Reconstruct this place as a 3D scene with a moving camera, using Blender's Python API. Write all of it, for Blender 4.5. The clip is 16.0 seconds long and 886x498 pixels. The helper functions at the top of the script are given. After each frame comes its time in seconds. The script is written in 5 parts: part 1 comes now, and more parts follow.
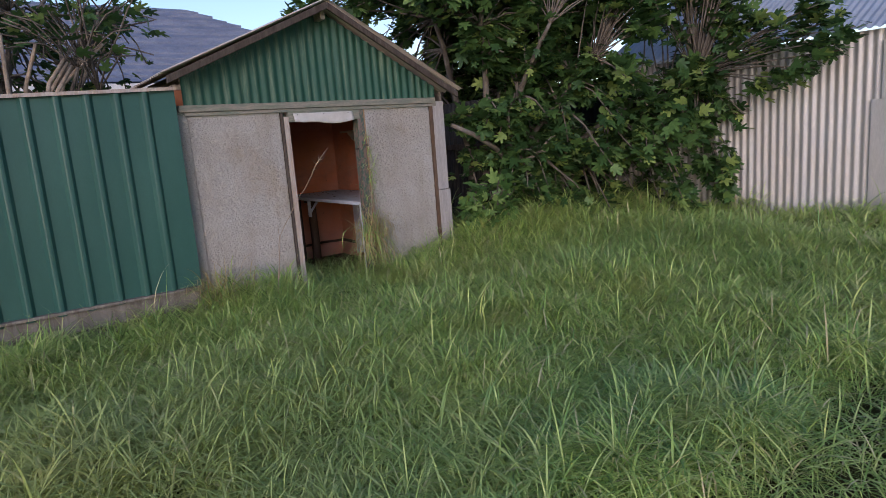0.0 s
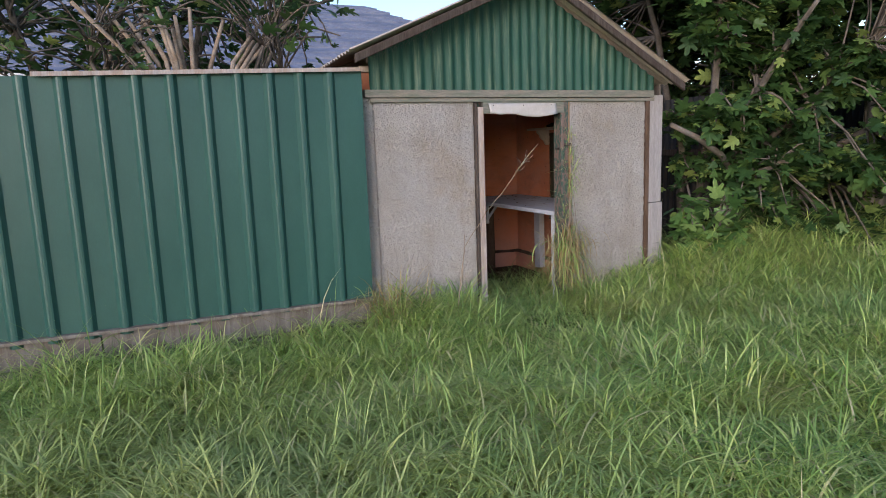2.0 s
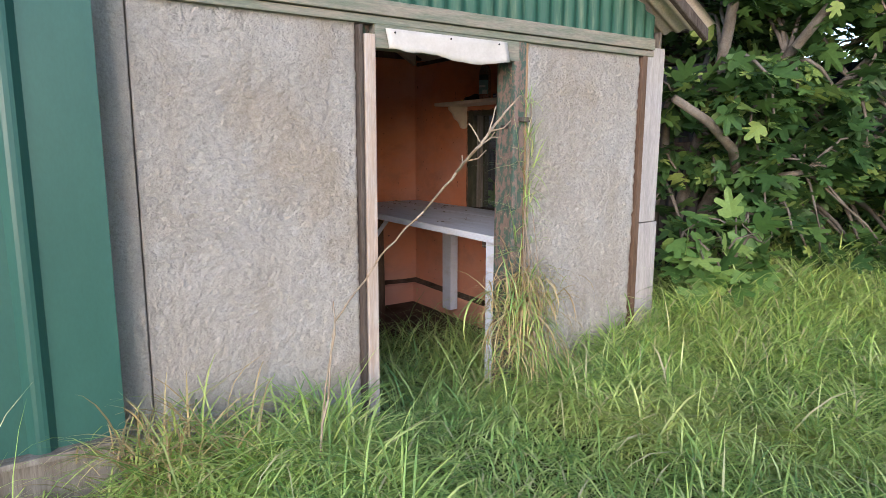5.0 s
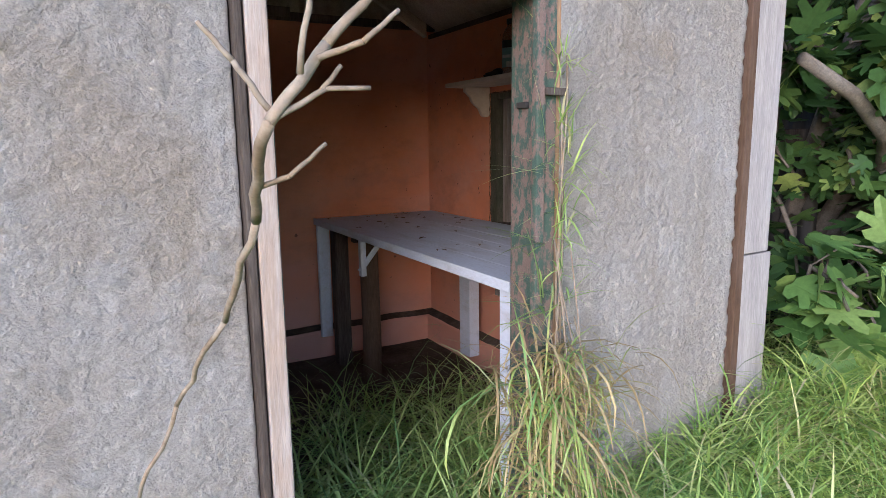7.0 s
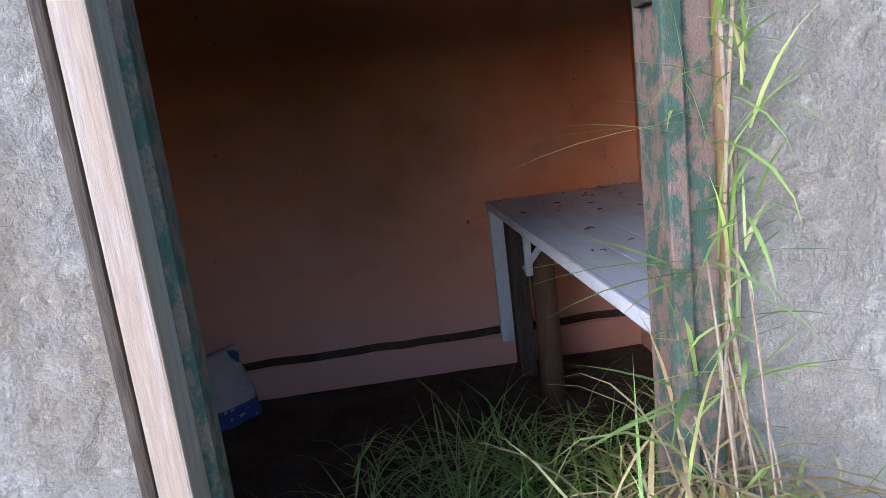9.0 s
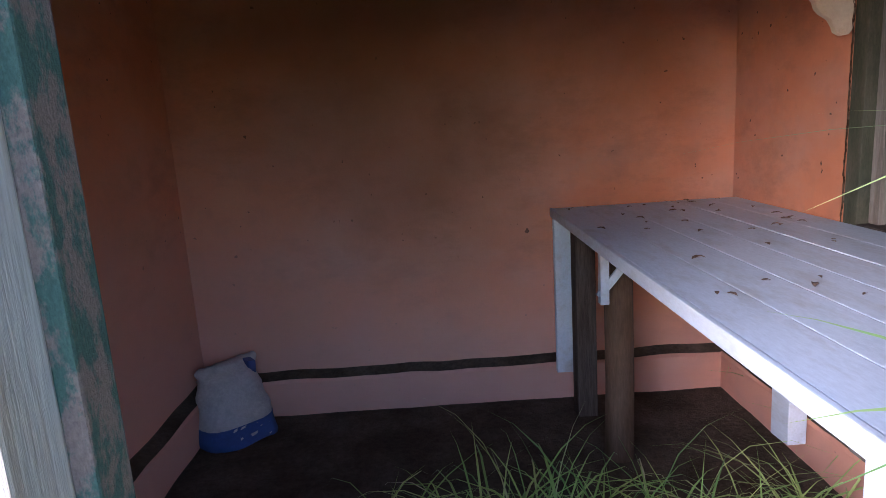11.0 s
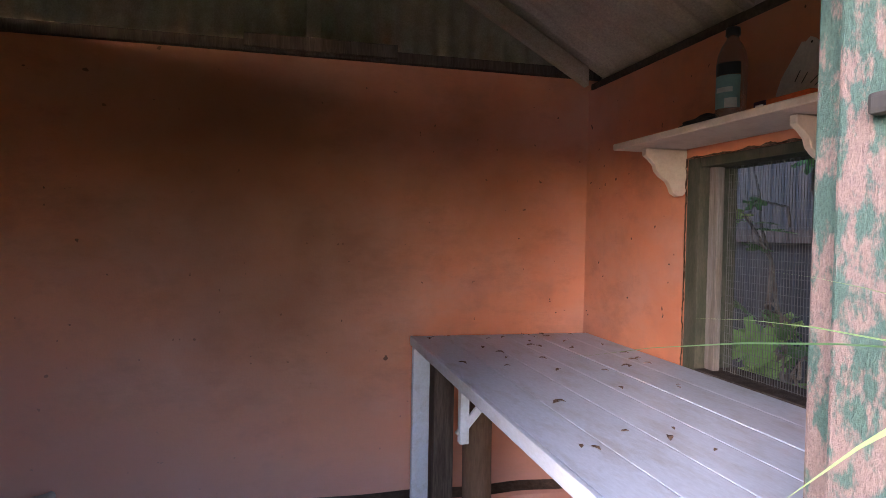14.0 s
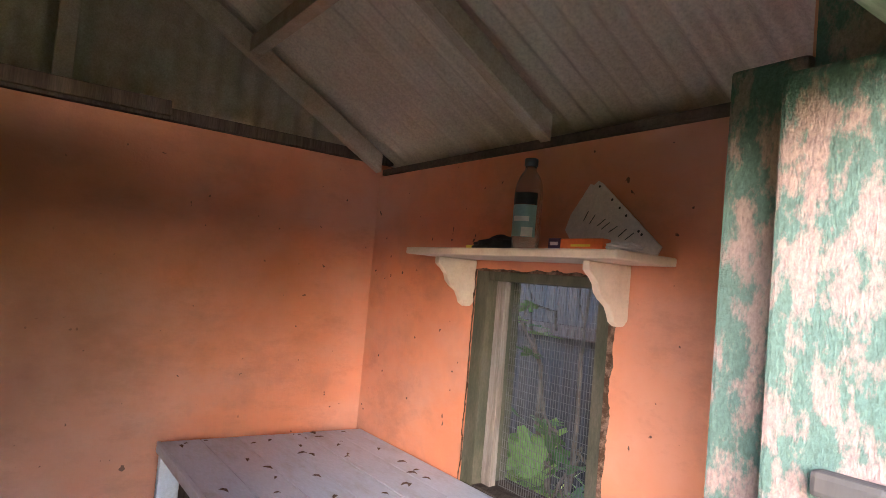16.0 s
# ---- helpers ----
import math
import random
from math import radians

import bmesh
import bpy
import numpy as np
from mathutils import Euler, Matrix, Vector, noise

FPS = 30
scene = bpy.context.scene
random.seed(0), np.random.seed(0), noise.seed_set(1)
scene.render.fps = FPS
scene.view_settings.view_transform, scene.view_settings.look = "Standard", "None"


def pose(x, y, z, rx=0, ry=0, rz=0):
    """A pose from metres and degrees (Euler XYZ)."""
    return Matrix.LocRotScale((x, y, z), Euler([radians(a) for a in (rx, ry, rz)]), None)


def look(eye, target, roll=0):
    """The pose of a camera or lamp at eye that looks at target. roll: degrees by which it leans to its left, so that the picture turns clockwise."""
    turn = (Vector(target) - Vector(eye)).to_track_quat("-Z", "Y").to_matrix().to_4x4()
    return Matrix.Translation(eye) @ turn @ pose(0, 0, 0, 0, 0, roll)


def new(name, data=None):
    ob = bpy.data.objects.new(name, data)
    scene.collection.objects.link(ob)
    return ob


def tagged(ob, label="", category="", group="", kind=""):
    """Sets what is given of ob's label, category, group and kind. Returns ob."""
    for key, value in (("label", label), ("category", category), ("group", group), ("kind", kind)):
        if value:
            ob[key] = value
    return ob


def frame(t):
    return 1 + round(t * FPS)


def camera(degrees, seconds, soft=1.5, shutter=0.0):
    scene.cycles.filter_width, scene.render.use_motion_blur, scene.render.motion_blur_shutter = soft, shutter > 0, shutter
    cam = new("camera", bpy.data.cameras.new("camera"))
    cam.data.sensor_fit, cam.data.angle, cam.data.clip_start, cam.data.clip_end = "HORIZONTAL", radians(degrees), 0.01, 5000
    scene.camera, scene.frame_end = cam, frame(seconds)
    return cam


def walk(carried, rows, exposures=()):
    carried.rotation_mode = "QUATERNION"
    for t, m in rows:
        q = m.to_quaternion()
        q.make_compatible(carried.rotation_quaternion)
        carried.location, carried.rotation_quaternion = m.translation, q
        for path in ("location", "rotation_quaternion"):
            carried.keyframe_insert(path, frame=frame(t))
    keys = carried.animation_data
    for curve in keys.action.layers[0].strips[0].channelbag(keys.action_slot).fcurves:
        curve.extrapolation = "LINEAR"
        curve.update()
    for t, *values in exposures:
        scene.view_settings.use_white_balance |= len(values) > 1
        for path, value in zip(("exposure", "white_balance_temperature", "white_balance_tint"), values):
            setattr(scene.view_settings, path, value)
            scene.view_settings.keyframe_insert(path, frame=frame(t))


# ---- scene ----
cam = camera(70.1, 16.0, soft=0.8)
EXPOSURES = [(0, 0.5, 6150, 25), (0.5, 0.75, 6200, 24), (1.0, 0.75, 6250, 22), (1.5, 0.6, 6300, 19), (2.0, 0.95, 6250, 21), (2.5, 0.85, 6300, 19), (3.0, 1.2, 6300, 19), (3.5, 1.45, 6350, 19), (4.2, 1.65, 6350, 18), (6.3, 1.65, 5950, 17), (7.5, 1.7, 5750, 21), (9.2, 2.0, 5500, 19), (11.3, 2.95, 5400, 24), (12.0, 3.05, 5500, 27), (12.5, 3.1, 5750, 26), (13.5, 3.1, 5750, 27), (14.5, 3.55, 5900, 26), (15.5, 4.1, 6050, 23), (16, 4.15, 6050, 22)]
PATH = [
    (0, (0.092, 0.097, 1.559), (1.235, 1.701, 1.211), -4.4),
    (0.5, (0.09, 0.236, 1.504), (1.15, 1.899, 1.17), -3.8),
    (1, (0.105, 0.46, 1.517), (0.961, 2.236, 1.183), -3.5),
    (1.5, (0.153, 0.776, 1.557), (0.9, 2.601, 1.227), -3.0),
    (2, (0.213, 1.056, 1.539), (0.961, 2.884, 1.227), -2.0),
    (2.5, (0.288, 1.532, 1.511), (1.051, 3.357, 1.217), -1.1),
    (3, (0.357, 1.944, 1.515), (1.146, 3.758, 1.22), -0.5),
    (3.5, (0.498, 2.225, 1.506), (1.351, 4.008, 1.2), -0.0),
    (4, (0.728, 2.594, 1.479), (1.686, 4.321, 1.166), 0.2),
    (4.2, (0.795, 2.681, 1.468), (1.803, 4.38, 1.152), 0.4),
    (6.3, (1.697, 3.679, 1.424), (2.812, 5.306, 1.095), 0.2),
    (6.5, (1.746, 3.749, 1.432), (2.836, 5.392, 1.097), 0.0),
    (7, (1.897, 3.845, 1.426), (2.841, 5.576, 1.091), -0.8),
    (7.5, (2.123, 3.947, 1.41), (2.907, 5.752, 1.056), -1.6),
    (8, (2.268, 4.128, 1.387), (2.889, 5.994, 1.024), -2.2),
    (8.5, (2.41, 4.338, 1.383), (2.842, 6.25, 0.984), -4.4),
    (9, (2.511, 4.353, 1.389), (2.643, 6.311, 1.003), -7.0),
    (11.3, (2.464, 4.824, 1.375), (2.482, 6.785, 0.982), -3.6),
    (11.4, (2.461, 4.837, 1.384), (2.523, 6.799, 1.003), -3.2),
    (11.5, (2.457, 4.826, 1.392), (2.56, 6.792, 1.036), -3.0),
    (12, (2.447, 4.806, 1.446), (2.774, 6.77, 1.25), -1.0),
    (12.5, (2.467, 4.76, 1.492), (2.879, 6.716, 1.417), -0.4),
    (13, (2.47, 4.756, 1.487), (2.917, 6.706, 1.453), -0.1),
    (13.5, (2.461, 4.804, 1.449), (2.918, 6.751, 1.417), 0.1),
    (14, (2.463, 4.841, 1.419), (2.941, 6.783, 1.366), 1.1),
    (14.5, (2.419, 4.915, 1.438), (2.97, 6.837, 1.375), 2.9),
    (15, (2.427, 5.012, 1.515), (3.238, 6.84, 1.509), 4.9),
    (15.5, (2.451, 5.031, 1.58), (3.515, 6.723, 1.653), 5.3),
    (16, (2.45, 5.02, 1.613), (3.591, 6.659, 1.716), 5.1),
]
walk(cam, [(t, look(eye, target, roll)) for t, eye, target, roll in PATH], EXPOSURES)

# ---- world and light ----
world = bpy.data.worlds.new("world")
scene.world = world
world.use_nodes = True
wn = world.node_tree.nodes
sky = wn.new("ShaderNodeTexSky")
sky.sky_type, sky.sun_disc = "NISHITA", False
sky.sun_elevation, sky.sun_rotation = radians(14), radians(-140)
sky.air_density, sky.dust_density, sky.ozone_density = 1.0, 0.6, 2.0
world.node_tree.links.new(sky.outputs[0], wn["Background"].inputs[0])
wn["Background"].inputs[1].default_value = 0.15
sun = new("sun", bpy.data.lights.new("sun", "SUN"))
sun.data.energy, sun.data.angle, sun.data.color = 1.0, radians(36), (1.0, 0.96, 0.94)
sun.matrix_world = look((-7.1, -7.1, 2.7), (0, 0, 0))


# ---- materials ----
def material(name, rough=0.8, metal=0.0, spec=0.3):
    m = bpy.data.materials.new(name)
    m.use_nodes = True
    b = m.node_tree.nodes["Principled BSDF"]
    b.inputs["Roughness"].default_value, b.inputs["Metallic"].default_value = rough, metal
    b.inputs["Specular IOR Level"].default_value = spec
    return m, m.node_tree, b


def coords(nt, scale=(1, 1, 1), space="Object"):
    tc, mp = nt.nodes.new("ShaderNodeTexCoord"), nt.nodes.new("ShaderNodeMapping")
    mp.inputs["Scale"].default_value = scale
    nt.links.new(tc.outputs[space], mp.inputs[0])
    return mp.outputs[0]


def noisy(nt, vec, scale, detail=5, rough=0.6):
    n = nt.nodes.new("ShaderNodeTexNoise")
    n.inputs["Scale"].default_value, n.inputs["Detail"].default_value, n.inputs["Roughness"].default_value = scale, detail, rough
    nt.links.new(vec, n.inputs["Vector"])
    return n.outputs["Fac"]


def ramp(nt, fac, stops):
    r = nt.nodes.new("ShaderNodeValToRGB")
    while len(r.color_ramp.elements) < len(stops):
        r.color_ramp.elements.new(0.5)
    for e, (p, c) in zip(r.color_ramp.elements, stops):
        e.position, e.color = p, (*c, 1) if len(c) == 3 else c
    nt.links.new(fac, r.inputs[0])
    return r.outputs[0]


def mix(nt, fac, a, b, mode="MIX"):
    n = nt.nodes.new("ShaderNodeMix")
    n.data_type, n.blend_type = "RGBA", mode
    for sock, v in ((n.inputs[0], fac), (n.inputs[6], a), (n.inputs[7], b)):
        if isinstance(v, (int, float)):
            sock.default_value = v
        elif isinstance(v, tuple):
            sock.default_value = (*v, 1)
        else:
            nt.links.new(v, sock)
    return n.outputs[2]


def bump(nt, bsdf, height, strength, distance):
    b = nt.nodes.new("ShaderNodeBump")
    b.inputs["Strength"].default_value, b.inputs["Distance"].default_value = strength, distance
    nt.links.new(height, b.inputs["Height"])
    nt.links.new(b.outputs[0], bsdf.inputs["Normal"])


def worn(name, base, other, scale=(6, 6, 6), rough=0.8, metal=0.0, edge=(0.45, 0.62), fine=80, tone=0.35, bumps=0.3, dist=0.004, spec=0.3, vary=0.0):
    """A surface of one colour that a second one breaks through in patches, with a fine tone and relief."""
    m, nt, b = material(name, rough, metal, spec)
    v = coords(nt, scale)
    patch = ramp(nt, noisy(nt, v, 1.0, 8, 0.68), [(edge[0], (0, 0, 0)), (edge[1], (1, 1, 1))])
    grain = noisy(nt, v, fine / max(scale), 4, 0.7)
    col = mix(nt, patch, base, other)
    dark = ramp(nt, grain, [(0.25, (1 - tone,) * 3), (0.75, (1, 1, 1))])
    col = mix(nt, 1.0, col, dark, "MULTIPLY")
    if vary:
        oi = nt.nodes.new("ShaderNodeObjectInfo")
        col = mix(nt, 1.0, col, ramp(nt, oi.outputs["Random"], [(0, (1 - vary,) * 3), (1, (1, 1, 1))]), "MULTIPLY")
    nt.links.new(col, b.inputs["Base Color"])
    bump(nt, b, grain, bumps, dist)
    return m


def roughcast():
    """Thrown-on grit render: coarse lumps, pitted grains, damp blotches and faint runs."""
    m, nt, b = material("roughcast", 0.95, 0, 0.15)
    v = coords(nt)
    lumps = ramp(nt, noisy(nt, v, 42, 8, 0.68), [(0.43, (0, 0, 0)), (0.66, (1, 1, 1))])
    grains = ramp(nt, noisy(nt, v, 95, 5, 0.75), [(0.38, (0, 0, 0)), (0.64, (1, 1, 1))])
    grit = noisy(nt, v, 260, 3, 0.7)
    big = noisy(nt, v, 2.6, 6, 0.65)
    streak = noisy(nt, coords(nt, (7, 7, 0.9)), 1.0, 6, 0.6)
    col = ramp(nt, big, [(0.3, (0.53, 0.48, 0.425)), (0.5, (0.59, 0.55, 0.505)), (0.72, (0.64, 0.61, 0.585))])
    col = mix(nt, ramp(nt, streak, [(0.52, (0, 0, 0)), (0.78, (0.5, 0.5, 0.5))]), col, (0.40, 0.33, 0.25))
    col = mix(nt, ramp(nt, noisy(nt, v, 1.15, 4, 0.7), [(0.56, (0, 0, 0)), (0.66, (0.45,) * 3)]), col, (0.47, 0.37, 0.26))
    col = mix(nt, 1.0, col, ramp(nt, grains, [(0.0, (0.88, 0.87, 0.85)), (0.5, (1, 1, 1))]), "MULTIPLY")
    col = mix(nt, 1.0, col, ramp(nt, grit, [(0.3, (0.78,) * 3), (0.6, (1, 1, 1))]), "MULTIPLY")
    nt.links.new(col, b.inputs["Base Color"])
    bump(nt, b, mix(nt, 0.10, mix(nt, 0.3, lumps, grains), grit), 1.0, 0.016)
    return m


def terracotta():
    m, nt, b = material("terracotta_paint", 0.75, 0, 0.3)
    v = coords(nt)
    big = noisy(nt, v, 1.7, 6, 0.6)
    mid = noisy(nt, v, 7, 6, 0.65)
    fine = noisy(nt, v, 120, 3, 0.6)
    specks = noisy(nt, v, 34, 2, 0.4)
    col = ramp(nt, big, [(0.3, (0.50, 0.180, 0.090)), (0.5, (0.60, 0.225, 0.112)), (0.72, (0.63, 0.285, 0.175))])
    col = mix(nt, ramp(nt, mid, [(0.5, (0, 0, 0)), (0.75, (0.5,) * 3)]), col, (0.33, 0.165, 0.105))
    col = mix(nt, ramp(nt, noisy(nt, coords(nt, (1.0, 1.0, 2.2)), 1.3, 7, 0.62), [(0.46, (0, 0, 0)), (0.68, (0.55,) * 3)]), col, (0.50, 0.29, 0.225))
    col = mix(nt, ramp(nt, noisy(nt, coords(nt, (1.0, 1.0, 2.0)), 3.1, 8, 0.7), [(0.52, (0, 0, 0)), (0.70, (0.45,) * 3)]), col, (0.27, 0.125, 0.075))
    col = mix(nt, ramp(nt, specks, [(0.735, (0, 0, 0)), (0.76, (0.85,) * 3)]), col, (0.05, 0.03, 0.02))
    # pinkish bloom low on the walls with an uneven upper edge, strongest away from the window; its pale colour paints
    # in light there
    sep = nt.nodes.new("ShaderNodeSeparateXYZ")
    nt.links.new(v, sep.inputs[0])
    lift = nt.nodes.new("ShaderNodeMath")
    lift.operation, lift.inputs[1].default_value = "MULTIPLY_ADD", 0.30
    nt.links.new(sep.outputs["X"], lift.inputs[0])
    nt.links.new(sep.outputs["Z"], lift.inputs[2])
    wave = nt.nodes.new("ShaderNodeMath")
    wave.operation, wave.inputs[1].default_value = "MULTIPLY_ADD", 0.9
    nt.links.new(big, wave.inputs[0])
    nt.links.new(lift.outputs[0], wave.inputs[2])
    span = nt.nodes.new("ShaderNodeMapRange")
    span.inputs["From Min"].default_value, span.inputs["From Max"].default_value = 1.45, 2.35
    nt.links.new(wave.outputs[0], span.inputs["Value"])
    bloom = ramp(nt, span.outputs[0], [(0.0, (0.8,) * 3), (1.0, (0, 0, 0))])
    col = mix(nt, bloom, col, (0.64, 0.37, 0.31))
    # old soot and damp marks with ragged outlines; the upper ones paint in the light's fall-off up the wall
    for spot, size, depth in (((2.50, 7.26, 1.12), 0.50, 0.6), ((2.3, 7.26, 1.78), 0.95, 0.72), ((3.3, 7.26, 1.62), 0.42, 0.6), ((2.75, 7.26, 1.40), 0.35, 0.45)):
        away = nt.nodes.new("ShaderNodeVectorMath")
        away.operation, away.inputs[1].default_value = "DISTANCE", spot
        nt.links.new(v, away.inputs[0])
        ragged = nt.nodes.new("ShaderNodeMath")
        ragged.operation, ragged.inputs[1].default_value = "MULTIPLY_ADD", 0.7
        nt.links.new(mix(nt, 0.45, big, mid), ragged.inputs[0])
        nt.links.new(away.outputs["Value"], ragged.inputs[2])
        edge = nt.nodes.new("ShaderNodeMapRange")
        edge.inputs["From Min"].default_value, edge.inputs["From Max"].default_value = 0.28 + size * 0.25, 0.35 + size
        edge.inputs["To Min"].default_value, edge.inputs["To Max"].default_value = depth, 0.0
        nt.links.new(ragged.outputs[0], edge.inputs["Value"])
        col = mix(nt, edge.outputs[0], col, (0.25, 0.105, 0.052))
    nt.links.new(col, b.inputs["Base Color"])
    bump(nt, b, mix(nt, 0.35, mid, fine), 0.35, 0.006)
    return m


def grass_blades():
    m, nt, b = material("grass_blade", 0.36, 0, 0.5)
    g = nt.nodes.new("ShaderNodeNewGeometry")
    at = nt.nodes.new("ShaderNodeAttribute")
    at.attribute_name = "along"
    v = coords(nt)
    col = ramp(nt, g.outputs["Random Per Island"], [(0.0, (0.12, 0.22, 0.055)), (0.25, (0.30, 0.47, 0.11)), (0.55, (0.48, 0.62, 0.16)), (0.84, (0.69, 0.78, 0.27)), (0.92, (0.70, 0.75, 0.31)), (0.95, (0.64, 0.54, 0.29)), (1.0, (0.72, 0.63, 0.40))])
    # bluer, lusher stands in some places, yellowing ones in others
    lush = ramp(nt, noisy(nt, v, 0.45, 4, 0.6), [(0.47, (0, 0, 0)), (0.62, (0.45,) * 3)])
    col = mix(nt, lush, col, (0.22, 0.43, 0.17))
    dry = ramp(nt, noisy(nt, v, 1.7, 5, 0.65), [(0.52, (0, 0, 0)), (0.70, (0.5,) * 3)])
    col = mix(nt, dry, col, (0.56, 0.56, 0.18))
    # the trampled, yellower stand by the fence
    far = nt.nodes.new("ShaderNodeVectorMath")
    far.operation, far.inputs[1].default_value = "DISTANCE", (-0.1, 2.7, 0.4)
    nt.links.new(v, far.inputs[0])
    near = nt.nodes.new("ShaderNodeMapRange")
    near.inputs["From Min"].default_value, near.inputs["From Max"].default_value = 0.5, 2.1
    near.inputs["To Min"].default_value, near.inputs["To Max"].default_value = 0.42, 0.0
    nt.links.new(far.outputs["Value"], near.inputs["Value"])
    col = mix(nt, near.outputs[0], col, (0.60, 0.54, 0.19))
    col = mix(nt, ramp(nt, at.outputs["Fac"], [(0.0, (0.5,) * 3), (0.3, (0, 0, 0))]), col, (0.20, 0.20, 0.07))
    nt.links.new(col, b.inputs["Base Color"])
    tr = nt.nodes.new("ShaderNodeBsdfTranslucent")
    nt.links.new(col, tr.inputs["Color"])
    ms = nt.nodes.new("ShaderNodeMixShader")
    ms.inputs[0].default_value = 0.3
    nt.links.new(b.outputs[0], ms.inputs[1])
    nt.links.new(tr.outputs[0], ms.inputs[2])
    nt.links.new(ms.outputs[0], nt.nodes["Material Output"].inputs[0])
    return m


def leafy(name, stops, trans=0.3):
    m, nt, b = material(name, 0.5, 0, 0.35)
    g = nt.nodes.new("ShaderNodeNewGeometry")
    col = ramp(nt, g.outputs["Random Per Island"], stops)
    col = mix(nt, 1.0, col, ramp(nt, noisy(nt, coords(nt), 60, 3), [(0.3, (0.75,) * 3), (0.7, (1, 1, 1))]), "MULTIPLY")
    nt.links.new(col, b.inputs["Base Color"])
    tr = nt.nodes.new("ShaderNodeBsdfTranslucent")
    nt.links.new(col, tr.inputs["Color"])
    ms = nt.nodes.new("ShaderNodeMixShader")
    ms.inputs[0].default_value = trans
    nt.links.new(b.outputs[0], ms.inputs[1])
    nt.links.new(tr.outputs[0], ms.inputs[2])
    nt.links.new(ms.outputs[0], nt.nodes["Material Output"].inputs[0])
    return m


def plain(name, col, rough=0.6, metal=0.0, spec=0.4, tone=0.2):
    return worn(name, col, tuple(c * 0.8 for c in col), (9, 9, 9), rough, metal, (0.4, 0.7), 90, tone, 0.15, 0.002, spec)


ROUGHCAST, TERRACOTTA, GRASS = roughcast(), terracotta(), grass_blades()
FENCE_GREEN = worn("fence_green_steel", (0.022, 0.088, 0.070), (0.032, 0.108, 0.086), (3, 3, 1.2), 0.42, 0.0, (0.4, 0.7), 150, 0.15, 0.08, 0.001, 0.5)
GABLE_GREEN = worn("gable_green_paint", (0.024, 0.095, 0.062), (0.12, 0.18, 0.115), (26, 26, 2.2), 0.6, 0.0, (0.50, 0.70), 160, 0.3, 0.15, 0.002, 0.35)
ROOF_IRON = worn("weathered_roof_iron", (0.62, 0.52, 0.43), (0.70, 0.61, 0.52), (5, 5, 5), 0.8, 0.0, (0.4, 0.65), 120, 0.4, 0.2, 0.002)
TIMBER_GREY = worn("weathered_grey_timber", (0.22, 0.185, 0.15), (0.36, 0.32, 0.28), (26, 26, 2.2), 0.9, 0, (0.4, 0.65), 230, 0.45, 0.5, 0.004, 0.15, 0.2)
TIMBER_DARK = worn("dark_old_timber", (0.085, 0.062, 0.05), (0.16, 0.13, 0.11), (30, 30, 2.2), 0.9, 0, (0.4, 0.68), 240, 0.5, 0.5, 0.004, 0.15, 0.2)
TIMBER_ROOF = worn("dusty_roof_timber", (0.46, 0.38, 0.30), (0.55, 0.47, 0.39), (14, 14, 14), 0.9, 0, (0.4, 0.65), 160, 0.4, 0.3, 0.003, 0.15, 0.15)
JAMB_PALE = worn("bare_pale_timber", (0.44, 0.34, 0.275), (0.52, 0.46, 0.42), (34, 34, 2.6), 0.85, 0, (0.4, 0.6), 230, 0.35, 0.4, 0.003, 0.2)
JAMB_GREEN = worn("flaking_green_paint", (0.08, 0.135, 0.105), (0.27, 0.185, 0.155), (40, 40, 22), 0.75, 0, (0.46, 0.54), 420, 0.5, 0.7, 0.003, 0.3)
OLIVE = worn("old_olive_paint", (0.055, 0.06, 0.036), (0.11, 0.10, 0.07), (20, 20, 6), 0.8, 0, (0.4, 0.65), 220, 0.4, 0.4, 0.003, 0.25)
TIMBER_PALE = worn("silvered_timber", (0.40, 0.37, 0.36), (0.52, 0.48, 0.46), (26, 26, 2.2), 0.9, 0, (0.4, 0.65), 230, 0.4, 0.5, 0.004, 0.15, 0.1)
BROKEN_PLASTER = worn("broken_plaster", (0.10, 0.055, 0.032), (0.30, 0.20, 0.14), (40, 40, 40), 0.95, 0, (0.45, 0.6), 260, 0.5, 0.8, 0.006, 0.1)
JAMB_ORANGE = worn("orange_stained_timber", (0.42, 0.24, 0.12), (0.48, 0.36, 0.26), (30, 30, 3), 0.85, 0, (0.4, 0.7), 220, 0.35, 0.4, 0.003, 0.2)
POST_BROWN = worn("old_brown_post", (0.11, 0.065, 0.04), (0.17, 0.11, 0.08), (20, 20, 3), 0.85, 0, (0.4, 0.65), 150, 0.4, 0.4, 0.003, 0.2)
BEAM_PAINT = worn("faded_green_trim", (0.20, 0.22, 0.17), (0.33, 0.29, 0.24), (5, 40, 40), 0.85, 0, (0.4, 0.62), 220, 0.4, 0.4, 0.003, 0.2)
WHITE_PAINT = worn("scuffed_white_paint", (0.64, 0.68, 0.77), (0.50, 0.49, 0.50), (16, 5, 16), 0.6, 0, (0.5, 0.75), 140, 0.2, 0.25, 0.002, 0.35, 0.1)
CREAM_PAINT = worn("cream_bracket_paint", (0.66, 0.55, 0.42), (0.56, 0.44, 0.32), (14, 14, 14), 0.6, 0, (0.45, 0.7), 120, 0.15, 0.2, 0.002)
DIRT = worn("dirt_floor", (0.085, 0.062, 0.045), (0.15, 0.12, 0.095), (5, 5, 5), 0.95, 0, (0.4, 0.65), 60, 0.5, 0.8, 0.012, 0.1)
